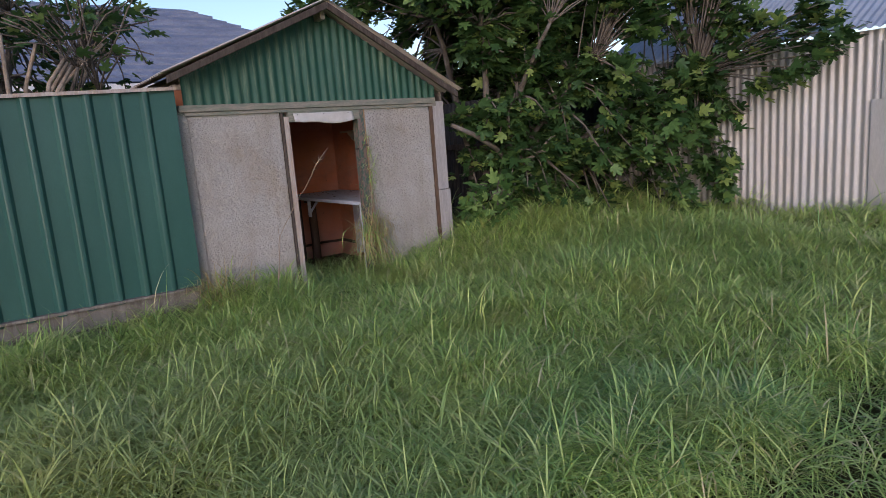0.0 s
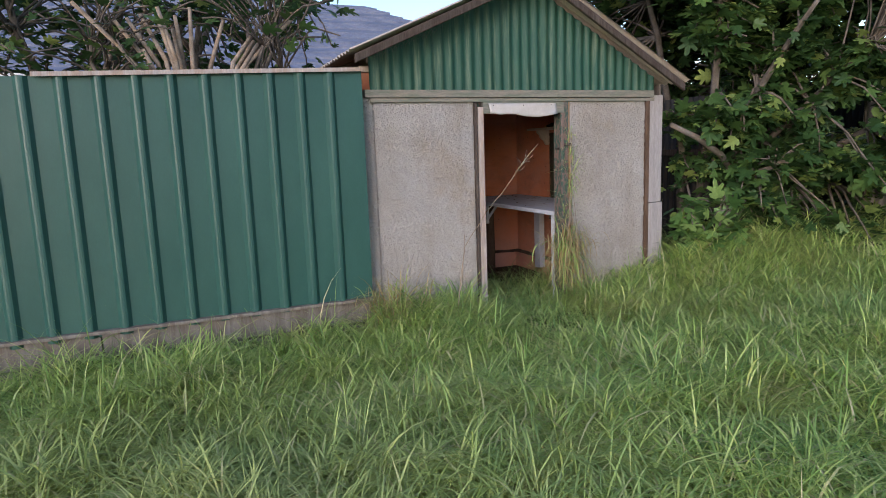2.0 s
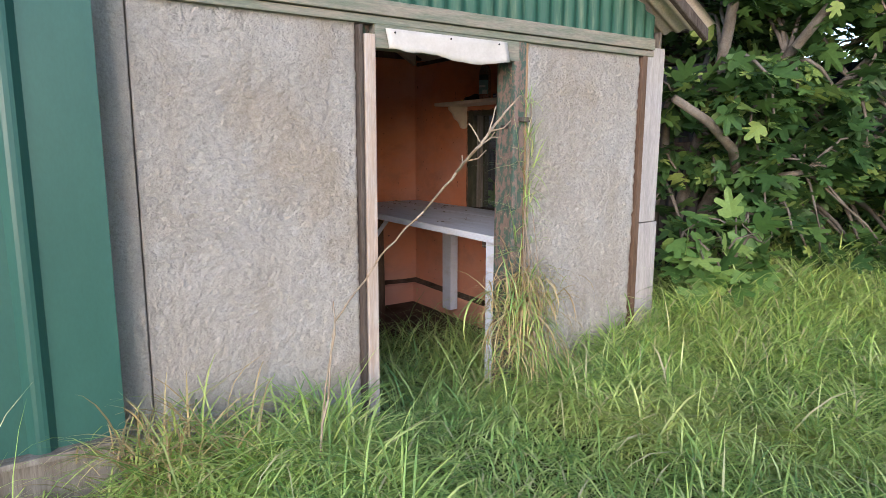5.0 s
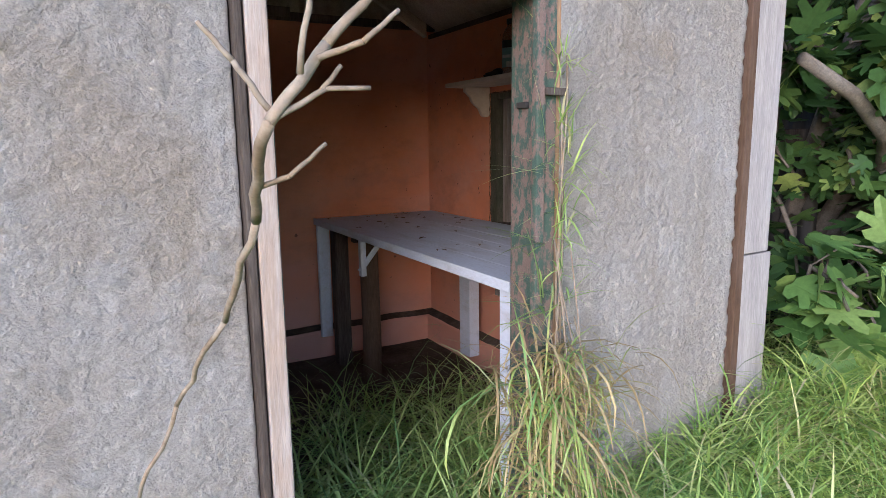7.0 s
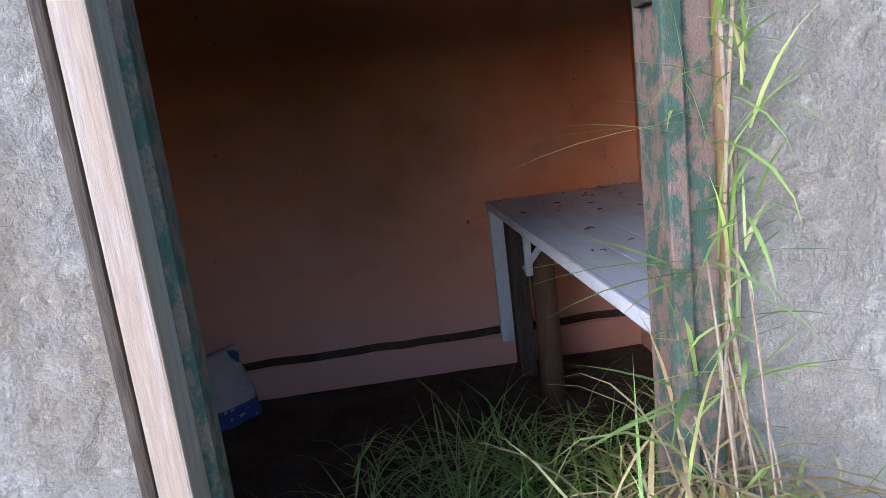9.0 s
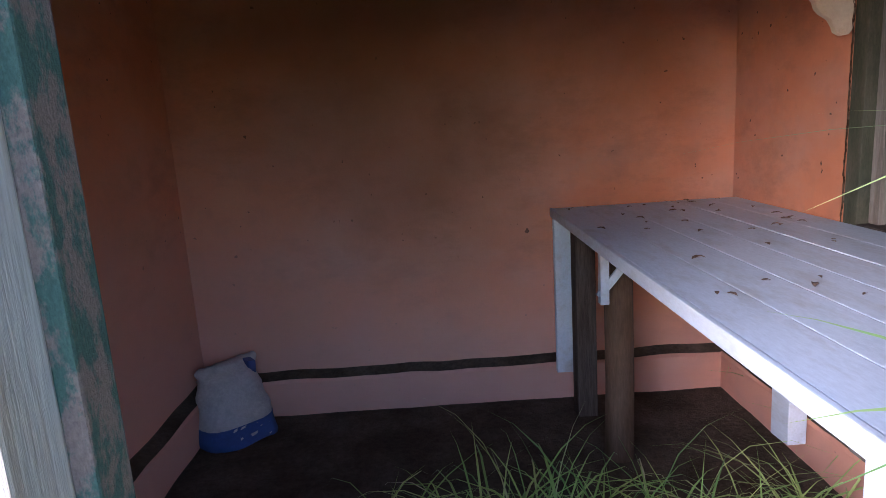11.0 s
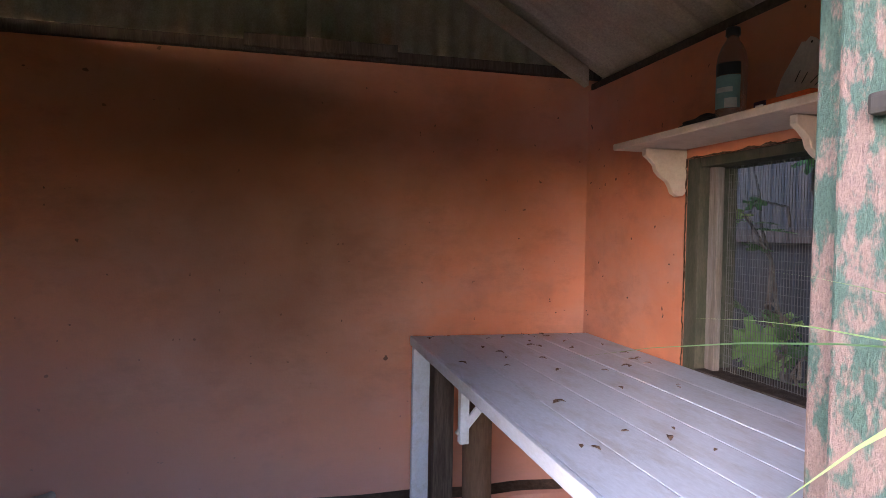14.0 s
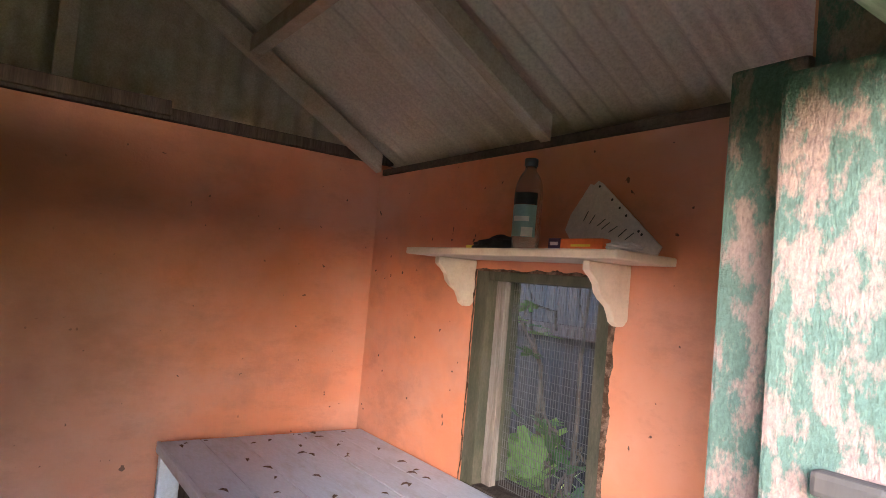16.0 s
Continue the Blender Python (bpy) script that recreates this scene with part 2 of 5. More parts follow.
SOIL = worn("grassy_soil", (0.045, 0.055, 0.02), (0.10, 0.085, 0.04), (3, 3, 3), 0.95, 0, (0.4, 0.65), 70, 0.5, 0.8, 0.02, 0.1)
GREY_IRON = worn("dull_grey_iron", (0.030, 0.032, 0.033), (0.062, 0.052, 0.044), (6, 6, 1), 0.7, 0.0, (0.4, 0.7), 90, 0.3, 0.1, 0.001)
ZINC = worn("pale_corrugated_iron", (0.55, 0.52, 0.49), (0.47, 0.42, 0.37), (4, 4, 0.8), 0.5, 0.25, (0.4, 0.7), 90, 0.2, 0.1, 0.001, 0.5)
ZINC_ROOF = worn("bluish_roof_iron", (0.48, 0.52, 0.58), (0.40, 0.38, 0.36), (3, 3, 3), 0.45, 0.3, (0.5, 0.75), 90, 0.2, 0.1, 0.001, 0.5)
BARK = worn("grey_fig_bark", (0.13, 0.105, 0.08), (0.24, 0.205, 0.17), (9, 9, 9), 0.9, 0, (0.4, 0.65), 120, 0.4, 0.5, 0.004, 0.2)
FIG_LEAF = leafy("fig_leaf", [(0.0, (0.035, 0.085, 0.025)), (0.45, (0.058, 0.13, 0.036)), (0.82, (0.13, 0.235, 0.06)), (1.0, (0.36, 0.45, 0.12))])
FIG_YOUNG = leafy("young_fig_leaf", [(0.0, (0.07, 0.16, 0.04)), (0.5, (0.16, 0.30, 0.08)), (1.0, (0.36, 0.50, 0.14))], 0.35)
STEM_DRY = worn("dry_stem", (0.30, 0.22, 0.15), (0.42, 0.34, 0.26), (20, 20, 20), 0.9, 0, (0.4, 0.6), 150, 0.3, 0.3, 0.002)
HOUSE_TILE = worn("slate_blue_roof_tile", (0.18, 0.21, 0.29), (0.26, 0.28, 0.35), (2, 2, 2), 0.7, 0, (0.4, 0.65), 30, 0.3, 0.2, 0.004)
HOUSE_WALL = plain("house_brick_wall", (0.30, 0.19, 0.14), 0.9)
GUTTER_WHITE = plain("white_gutter_paint", (0.75, 0.74, 0.72), 0.5)


# ---- mesh helpers ----
def part(name, bm, mat, parent=None, label="", smooth=False):
    """Links a bmesh as one mesh object, under a thing if one is given."""
    me = bpy.data.meshes.new(name)
    bmesh.ops.recalc_face_normals(bm, faces=bm.faces)
    bm.to_mesh(me)
    bm.free()
    if smooth:
        me.shade_smooth()
    me.materials.append(mat)
    ob = new(name, me)
    if parent:
        ob.parent = parent
    return tagged(ob, label)


def mesh_part(name, verts, faces, mat, parent=None, label="", smooth=False):
    me = bpy.data.meshes.new(name)
    me.from_pydata([tuple(v) for v in verts], [], [tuple(f) for f in faces])
    if smooth:
        me.shade_smooth()
    me.materials.append(mat)
    ob = new(name, me)
    if parent:
        ob.parent = parent
    return tagged(ob, label)


def thing(name, label, category, group="", kind="", at=(0, 0, 0)):
    ob = new(name)
    ob.empty_display_size = 0.05
    ob.location = at
    return tagged(ob, label, category, group, kind)


def box(bm, x0, x1, y0, y1, z0, z1, m=None, bevel=0.0, wobble=0.0):
    """A box with bevelled and slightly uneven edges."""
    r = bmesh.ops.create_cube(bm, size=1)
    vs = r["verts"]
    for v in vs:
        v.co = Vector(((x0 + x1) / 2 + v.co.x * (x1 - x0), (y0 + y1) / 2 + v.co.y * (y1 - y0), (z0 + z1) / 2 + v.co.z * (z1 - z0)))
        if wobble:
            v.co += Vector((random.uniform(-1, 1), random.uniform(-1, 1), random.uniform(-1, 1))) * wobble
    if bevel:
        es = list({e for v in vs for e in v.link_edges})
        rb = bmesh.ops.bevel(bm, geom=es, offset=bevel, segments=2, affect="EDGES", profile=0.6)
        vs = list({v for f in rb["faces"] for v in f.verts} | {v for v in vs if v.is_valid})
    if m is not None:
        bmesh.ops.transform(bm, matrix=m, verts=vs)
    return vs


def boxed(name, dims, mat, parent=None, label="", bevel=0.003, wobble=0.0, m=None):
    bm = bmesh.new()
    box(bm, *dims, m=m, bevel=bevel, wobble=wobble)
    return part(name, bm, mat, parent, label)


def tube(bm, pts, radii, sides=8):
    """A tapered round limb along points."""
    rings = []
    n = len(pts)
    for i, p in enumerate(pts):
        p = Vector(p)
        d = (Vector(pts[min(i + 1, n - 1)]) - Vector(pts[max(i - 1, 0)])).normalized()
        a = d.orthogonal().normalized()
        b = d.cross(a)
        rings.append([bm.verts.new(p + (a * math.cos(k * math.tau / sides) + b * math.sin(k * math.tau / sides)) * radii[i]) for k in range(sides)])
    for r0, r1 in zip(rings, rings[1:]):
        best = min(range(sides), key=lambda s: sum((r0[k].co - r1[(k + s) % sides].co).length for k in range(0, sides, 2)))
        for k in range(sides):
            bm.faces.new((r0[k], r0[(k + 1) % sides], r1[(k + 1 + best) % sides], r1[(k + best) % sides]))
    bm.faces.new(rings[0][::-1])
    bm.faces.new(rings[-1])


def corrugated(length, height, pitch=0.076, depth=0.017, thick=0.0012, per=8, top=None, rows=2, jitter=0.0):
    """A corrugated sheet in its own plane: x along it, z up its ribs, y its depth. top(x) gives the cut upper edge."""
    xs = np.linspace(0, length, max(2, int(length / pitch * per)))
    verts, faces = [], []
    n = len(xs)
    for side in (0, 1):
        for r in range(rows):
            for x in xs:
                h = height if top is None else top(x)
                z = h * r / (rows - 1)
                y = math.sin(x / pitch * math.tau) * depth / 2 + side * thick
                if r == 0:
                    z -= jitter * abs(noise.noise(Vector((x * 9, 3, 0))))
                verts.append((x, y + jitter * 0.5 * noise.noise(Vector((x * 3, z * 2, 1))), z))
    for side in (0, 1):
        o = side * n * rows
        for r in range(rows - 1):
            for i in range(n - 1):
                q = (o + r * n + i, o + r * n + i + 1, o + (r + 1) * n + i + 1, o + (r + 1) * n + i)
                faces.append(q if side == 0 else q[::-1])
    return verts, faces


def rough_slab(name, x0, x1, y0, y1, z0, z1, mat, parent=None, amp=0.010, step=0.0075, label=""):
    """An upright slab whose front (low y) is uneven, trowelled and ragged."""
    nx, nz = max(2, int((x1 - x0) / step)), max(2, int((z1 - z0) / step))
    verts, faces = [], []
    for side in (0, 1):
        for j in range(nz + 1):
            for i in range(nx + 1):
                x, z = x0 + (x1 - x0) * i / nx, z0 + (z1 - z0) * j / nz
                y = y1 if side else y0 + amp * (0.22 * noise.noise(Vector((x * 6, z * 6, 0))) + 0.38 * noise.noise(Vector((x * 26, z * 26, 2))) + 0.6 * noise.noise(Vector((x * 48, z * 48, 4))))
                verts.append((x, y, z))
    w, o = nx + 1, (nx + 1) * (nz + 1)
    for j in range(nz):
        for i in range(nx):
            a = j * w + i
            faces.append((a, a + 1, a + w + 1, a + w))
            faces.append((o + a, o + a + w, o + a + w + 1, o + a + 1))
    for i in range(nx):
        faces.append((i, o + i, o + i + 1, i + 1))
        a = nz * w + i
        faces.append((a, a + 1, o + a + 1, o + a))
    for j in range(nz):
        a = j * w
        faces.append((a, a + w, o + a + w, o + a))
        a = j * w + nx
        faces.append((a, o + a, o + a + w, a + w))
    return mesh_part(name, verts, faces, mat, parent, label, True)


def ground_z(x, y):
    rise = 0.21 + 0.034 * min(max(x - 1.2, 0.0), 6.0)
    near = 1.0 if 1.25 < x < 3.9 and 5.1 < y < 7.6 else 0.0
    lump = 0.03 * noise.noise(Vector((x * 0.9, y * 0.9, 0)))
    bank = 0.10 * min(max((y - 3.9) / 0.9, 0.0), 1.0) * min(max((x - 1.0) / 0.6, 0.0), 1.0) + 0.11 * min(max((x - 3.9) / 1.2, 0.0), 1.0)
    return (rise + bank) * (1 - near) + 0.19 * near + lump * (1 - near)

# ---- ground ----
def ground():
    xs = np.unique(np.concatenate([np.array([-400, -120, -40, -15]), np.linspace(-6, 10, 65), np.array([15, 40, 120, 400])]))
    ys = np.unique(np.concatenate([np.array([-400, -120, -40, -12]), np.linspace(-4, 10, 57), np.array([16, 40, 120, 400])]))
    verts = [(x, y, ground_z(x, y)) for y in ys for x in xs]
    w = len(xs)
    faces = [(j * w + i, j * w + i + 1, (j + 1) * w + i + 1, (j + 1) * w + i) for j in range(len(ys) - 1) for i in range(w - 1)]
    ob = mesh_part("ground", verts, faces, SOIL, None, "grassy brown soil of an overgrown yard", True)
    tagged(ob, category="ground", kind="structure")


ground()

# ---- the little shed ----
FX, BX, LX, RX = 5.13, 7.26, 1.47, 3.67   # front face, inner back, inner left, inner right
RIDGE, EAVE_L, EAVE_R = (2.56, 2.72), (1.26, 2.15), (3.83, 1.99)


def roof_line(x):
    (xr, zr), (xl, zl), (xe, ze) = RIDGE, EAVE_L, EAVE_R
    return zl + (zr - zl) * (x - xl) / (xr - xl) if x < xr else ze + (zr - ze) * (xe - x) / (xe - xr)


floor = boxed("floor", (1.40, 3.74, FX + 0.02, 7.34, 0.05, 0.225), DIRT, None, "dark trodden dirt floor inside the shed", 0)
tagged(floor, category="floor", kind="structure")

wall_front = thing("wall_front", "pale grey roughcast front wall with a doorway", "wall", kind="structure")
rough_slab("wall_panel", 1.425, 2.143, FX, FX + 0.09, 0.1, 1.88, ROUGHCAST, wall_front)
rough_slab("wall_panel", 2.935, 3.635, FX, FX + 0.09, 0.1, 1.88, ROUGHCAST, wall_front)
rough_slab("wall_panel", 1.335, 1.42, FX + 0.004, FX + 0.09, 0.1, 1.90, ROUGHCAST, wall_front, 0.004)
boxed("wall_lining", (1.47, 2.16, FX + 0.09, FX + 0.12, 0.1, 1.90), TERRACOTTA, wall_front, "terracotta painted lining", 0)
boxed("wall_lining", (2.93, 3.67, FX + 0.09, FX + 0.12, 0.1, 1.90), TERRACOTTA, wall_front, "terracotta painted lining", 0)

wall_back = thing("wall_back", "dusty terracotta painted back wall", "wall", kind="structure")
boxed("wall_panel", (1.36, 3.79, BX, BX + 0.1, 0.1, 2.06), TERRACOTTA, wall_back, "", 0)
wall_left = thing("wall_left", "dusty terracotta painted side wall", "wall", kind="structure")
boxed("wall_panel", (1.36, LX, FX + 0.12, BX, 0.1, 2.06), TERRACOTTA, wall_left, "", 0)

# right wall with a window through it
WY0, WY1, WZ0, WZ1 = 6.03, 6.57, 0.99, 1.66
wall_right = thing("wall_right", "orange terracotta painted side wall with a window", "wall", kind="structure")
bm = bmesh.new()
box(bm, RX, 3.79, FX + 0.12, WY0, 0.1, 2.012)
box(bm, RX, 3.79, WY1, BX, 0.1, 2.012)
box(bm, RX, 3.79, WY0, WY1, 0.1, WZ0)
box(bm, RX, 3.79, WY0, WY1, WZ1, 2.012)
part("wall_panel", bm, TERRACOTTA, wall_right)

# plinth round the inside foot of the walls
plinth = thing("plinth", "low terracotta painted plinth with a dusty top", "plinth", kind="structure")


def plinth_run(p0, p1, inward, h=0.385, deep=0.055):
    verts, faces = [], []
    p0, p1, inward = Vector(p0), Vector(p1), Vector(inward)
    n = max(2, int((p1 - p0).length / 0.06))
    for i in range(n + 1):
        c = p0.lerp(p1, i / n)
        k = 0.008 * noise.noise(Vector((c.x * 6, c.y * 6, 5)))
        for d, z in ((deep + k, 0.12), (deep + k, h - 0.02 + k), (deep - 0.006, h - 0.01 + k), (0.0, h + 0.012 + k)):
            q = c + inward * d
            verts.append((q.x, q.y, z))
    for i in range(n):
        for j in range(3):
            a = i * 4 + j
            faces.append((a, a + 4, a + 5, a + 1))
    tops = [verts[i * 4 + j] for i in range(n + 1) for j in (2, 3)]
    mesh_part("dust", [(x, y, z + 0.003) for x, y, z in tops], [(2 * i, 2 * i + 2, 2 * i + 3, 2 * i + 1) for i in range(n)], DIRT, plinth, "dark dust on the ledge")
    return mesh_part("plinth_run", verts, faces, TERRACOTTA, plinth)


plinth_run((LX, BX), (RX, BX), (0, -1))
plinth_run((LX, FX + 0.12), (LX, BX), (1, 0))
plinth_run((RX, BX), (RX, FX + 0.12), (-1, 0))

# top plate, gable, roof
boxed("top_plate", (1.36, 3.70, FX - 0.035, FX + 0.06, 1.885, 1.935), BEAM_PAINT, wall_front, "faded green top plate", 0.004, 0.002)
boxed("batten", (1.40, 3.71, FX - 0.02, FX - 0.001, 1.855, 1.882), BEAM_PAINT, wall_front, "", 0.004, 0.002)

gable = thing("gable", "faded green corrugated iron gable", "gable", kind="structure")
v, f = corrugated(2.30, 0.9, 0.0745, 0.019, 0.0012, 8, lambda x: max(0.02, roof_line(1.40 + x) - 1.93 - 0.03), 6, 0.012)
s = mesh_part("gable_sheet", v, f, GABLE_GREEN, gable, "", True)
s.location = (1.40, FX - 0.014, 1.932)
v, f = corrugated(2.36, 0.9, 0.0745, 0.019, 0.0012, 8, lambda x: max(0.02, roof_line(1.38 + x) - 2.06 - 0.03), 4, 0.006)
s = mesh_part("gable_sheet", v, f, TIMBER_ROOF, gable, "dusty inner gable sheet", True)
s.location = (1.38, BX + 0.05, 2.06)


def slope_sheet(name, a, b, y0, y1, mat, parent):
    """A corrugated roof slope from the ridge a to the eave b, ribs down the slope."""
    (xa, za), (xb, zb) = a, b
    ln = math.hypot(xb - xa, zb - za)
    v, f = corrugated(y1 - y0, ln, 0.076, 0.018, 0.0012, 8, None, 5, 0.006)
    ux, uz = (xb - xa) / ln, (zb - za) / ln
    nx, nz = (-uz, ux) if ux > 0 else (uz, -ux)
    verts = [(xa + ux * q[2] + nx * q[1], y0 + q[0], za + uz * q[2] + nz * q[1]) for q in v]
    return mesh_part(name, verts, f, mat, parent, "", True)


roof = thing("roof", "rusty grey corrugated iron gable roof", "roof", kind="structure")
slope_sheet("roof_sheet", RIDGE, (EAVE_L[0] - 0.03, EAVE_L[1]), 4.90, 7.46, ROOF_IRON, roof)
slope_sheet("roof_sheet", RIDGE, (EAVE_R[0] + 0.05, EAVE_R[1]), 4.90, 7.46, ROOF_IRON, roof)


def sloped_beam(name, a, b, y0, y1, drop, thick, mat, parent, label=""):
    (xa, za), (xb, zb) = a, b
    verts = [(x, y, z - d) for y in (y0, y1) for x, z in ((xa, za), (xb, zb)) for d in (drop, drop + thick)]
    faces = [(0, 2, 3, 1), (4, 5, 7, 6), (0, 4, 6, 2), (1, 3, 7, 5), (0, 1, 5, 4), (2, 6, 7, 3)]
    bm = bmesh.new()
    vs = [bm.verts.new(p) for p in verts]
    for q in faces:
        bm.faces.new([vs[i] for i in q])
    bmesh.ops.recalc_face_normals(bm, faces=bm.faces)
    bmesh.ops.bevel(bm, geom=bm.edges[:], offset=0.004, segments=1, affect="EDGES")
    return part(name, bm, mat, parent, label)


for e in (EAVE_L, EAVE_R):
    sloped_beam("barge_board", (RIDGE[0], RIDGE[1]), (e[0], e[1]), 4.905, 4.935, 0.02, 0.055, TIMBER_DARK, roof, "dark weathered barge board")
    for y in (5.20, 6.24, 7.16):
        sloped_beam("rafter", (RIDGE[0], RIDGE[1]), (e[0] + (0.16 if e is EAVE_L else -0.21), roof_line(e[0] + (0.16 if e is EAVE_L else -0.21))), y, y + 0.042, 0.025, 0.075, TIMBER_ROOF, roof, "dusty rafter")
    sx = 2.06 if e is EAVE_L else 3.09
    boxed("purlin", (sx - 0.02, sx + 0.025, 5.15, 7.22, roof_line(sx) - 0.085, roof_line(sx) - 0.03), TIMBER_ROOF, roof, "dusty purlin", 0.003)
boxed("ridge_beam", (2.54, 2.58, 5.0, 7.4, 2.58, 2.69), TIMBER_ROOF, roof, "dusty ridge beam", 0.003)
boxed("wall_plate", (1.42, 3.72, BX - 0.012, BX + 0.06, 2.062, 2.105), TIMBER_DARK, roof, "dusty wall plate", 0.004, 0.002)
# added strip, no plate: draws the dark dusty line along the wall top
boxed("wall_plate", (RX - 0.006, 3.79, FX + 0.1, BX - 0.02, 2.012, 2.040), DIRT, roof, "dark dusty line along the wall top", 0.006, 0.004)
boxed("wall_plate", (1.37, LX + 0.008, FX + 0.1, BX - 0.02, 2.062, 2.10), TIMBER_ROOF, roof, "dusty wall plate", 0.004, 0.002)
boxed("gable_stud", (2.52, 2.575, BX - 0.005, BX + 0.035, 2.105, 2.62), TIMBER_ROOF, roof, "pale upright stud", 0.003)
boxed("packing_block", (2.30, 2.86, BX - 0.03, BX - 0.013, 2.075, 2.125), TIMBER_DARK, roof, "", 0.003)

# door frame
door_frame = thing("door_frame", "open doorway with old bare and green-painted timber jambs", "door frame", kind="structure")
boxed("jamb", (2.145, 2.166, FX - 0.022, FX + 0.09, 0.1, 1.85), TIMBER_DARK, door_frame, "dark split timber strip", 0.004, 0.003)
boxed("jamb", (2.168, 2.212, FX - 0.028, FX + 0.03, 0.1, 1.82), JAMB_PALE, door_frame, "bare pale timber jamb", 0.004, 0.002)
boxed("jamb", (2.172, 2.227, FX + 0.031, FX + 0.080, 0.1, 1.86), JAMB_GREEN, door_frame, "flaking green jamb", 0.003, 0.002)
boxed("jamb", (2.868, 2.890, FX - 0.004, FX + 0.11, 0.1, 1.774), JAMB_GREEN, door_frame, "jamb with flaking green and pink paint", 0.004, 0.001)
boxed("jamb", (2.848, 2.874, FX - 0.024, FX - 0.005, 0.1, 1.774), JAMB_GREEN, door_frame, "pinkish jamb strip with flaking green paint", 0.003, 0.001)
boxed("jamb", (2.876, 2.917, FX - 0.014, FX - 0.0045, 0.1, 1.86), JAMB_GREEN, door_frame, "flaking green stop", 0.003, 0.001)
boxed("jamb", (2.890, 2.917, FX - 0.003, FX + 0.10, 0.1, 1.86), JAMB_GREEN, door_frame, "", 0.003, 0.001)
boxed("jamb", (2.918, 2.936, FX - 0.006, FX + 0.08, 0.1, 1.855), JAMB_ORANGE, door_frame, "orange-brown cover strip", 0.003, 0.002)
boxed("jamb", (2.908, 2.929, FX + 0.111, FX + 0.172, 0.1, 1.80), JAMB_GREEN, door_frame, "inner jamb board with flaking paint", 0.004, 0.002)
boxed("latch", (2.854, 2.8675, FX + 0.03, FX + 0.072, 1.506, 1.522), GREY_IRON, door_frame, "dull grey iron latch", 0.004)
boxed("lintel", (2.214, 2.875, FX - 0.018, FX + 0.038, 1.775, 1.855), BEAM_PAINT, door_frame, "green-grey timber lintel", 0.004, 0.002)
boxed("hinge", (2.872, 2.938, FX - 0.034, FX - 0.008, 1.535, 1.553), TIMBER_DARK, door_frame, "grey wooden turn latch", 0.004, 0.002)

# corner boards on the right
corner = thing("corner_board", "weathered grey corner boards with a broken foot", "corner trim", kind="structure")
boxed("batten", (3.638, 3.668, FX - 0.02, FX + 0.06, 0.12, 1.885), POST_BROWN, corner, "dark brown batten", 0.003, 0.003)
boxed("board", (3.672, 3.80, FX - 0.012, FX + 0.02, 1.06, 1.90), TIMBER_PALE, corner, "silvered board", 0.004, 0.002)
boxed("board", (3.672, 3.815, FX - 0.012, FX + 0.02, 0.12, 1.055), TIMBER_PALE, corner, "broken lower board", 0.004, 0.004)
boxed("board", (3.795, 3.815, FX + 0.022, WY0, 0.1, 1.985), TIMBER_GREY, corner, "grey side cladding", 0.003)
boxed("board", (3.795, 3.815, WY1, 7.38, 0.1, 1.985), TIMBER_GREY, corner, "grey side cladding", 0.003)
boxed("board", (3.795, 3.815, WY0, WY1, 0.1, WZ0), TIMBER_GREY, corner, "grey side cladding", 0.003)
boxed("board", (3.795, 3.815, WY0, WY1, WZ1, 1.985), TIMBER_GREY, corner, "grey side cladding", 0.003)
boxed("board", (1.335, 1.358, FX + 0.095, 7.38, 0.1, 2.06), TIMBER_GREY, corner, "grey side cladding", 0.003)

# ---- green steel fence ----
fence = thing("fence", "green ribbed steel fence on grey timber plinth boards", "fence")


def rib_profile(length, pitch=0.182, per=0.072, proud=0.026):
    pts = []
    x = 0.0
    while x < length:
        pts += [(x, 0.0), (x + pitch - per, 0.0), (x + pitch - per + 0.010, -proud * 0.45), (x + pitch - per + 0.020, -proud * 0.9), (x + pitch - per + 0.030, -proud), (x + pitch - 0.030, -proud), (x + pitch - 0.020, -proud * 0.9), (x + pitch - 0.010, -proud * 0.45)]
        x += pitch
    pts.append((x, 0.0))
    return pts


def fence_panel(x1, count, y):
    pts = rib_profile(count * 0.182 - 0.01)
    n = len(pts)
    ln = pts[-1][0]
    verts, faces = [], []
    for j in range(5):
        for px, py in pts:
            x = x1 - ln + px
            zt, zb = 2.045 + 0.028 * (x - 1.3), 0.565 + 0.012 * (x - 1.3)
            verts.append((x, y + py + 0.004 * noise.noise(Vector((x * 2, j, 0))), zb + (zt - zb) * j / 4))
    for j in range(4):
        for i in range(n - 1):
            faces.append((j * n + i, j * n + i + 1, (j + 1) * n + i + 1, (j + 1) * n + i))
    ob = mesh_part("panel", verts, faces, FENCE_GREEN, fence)
    so = ob.modifiers.new("thick", "SOLIDIFY")
    so.thickness = 0.0015
    return x1 - ln


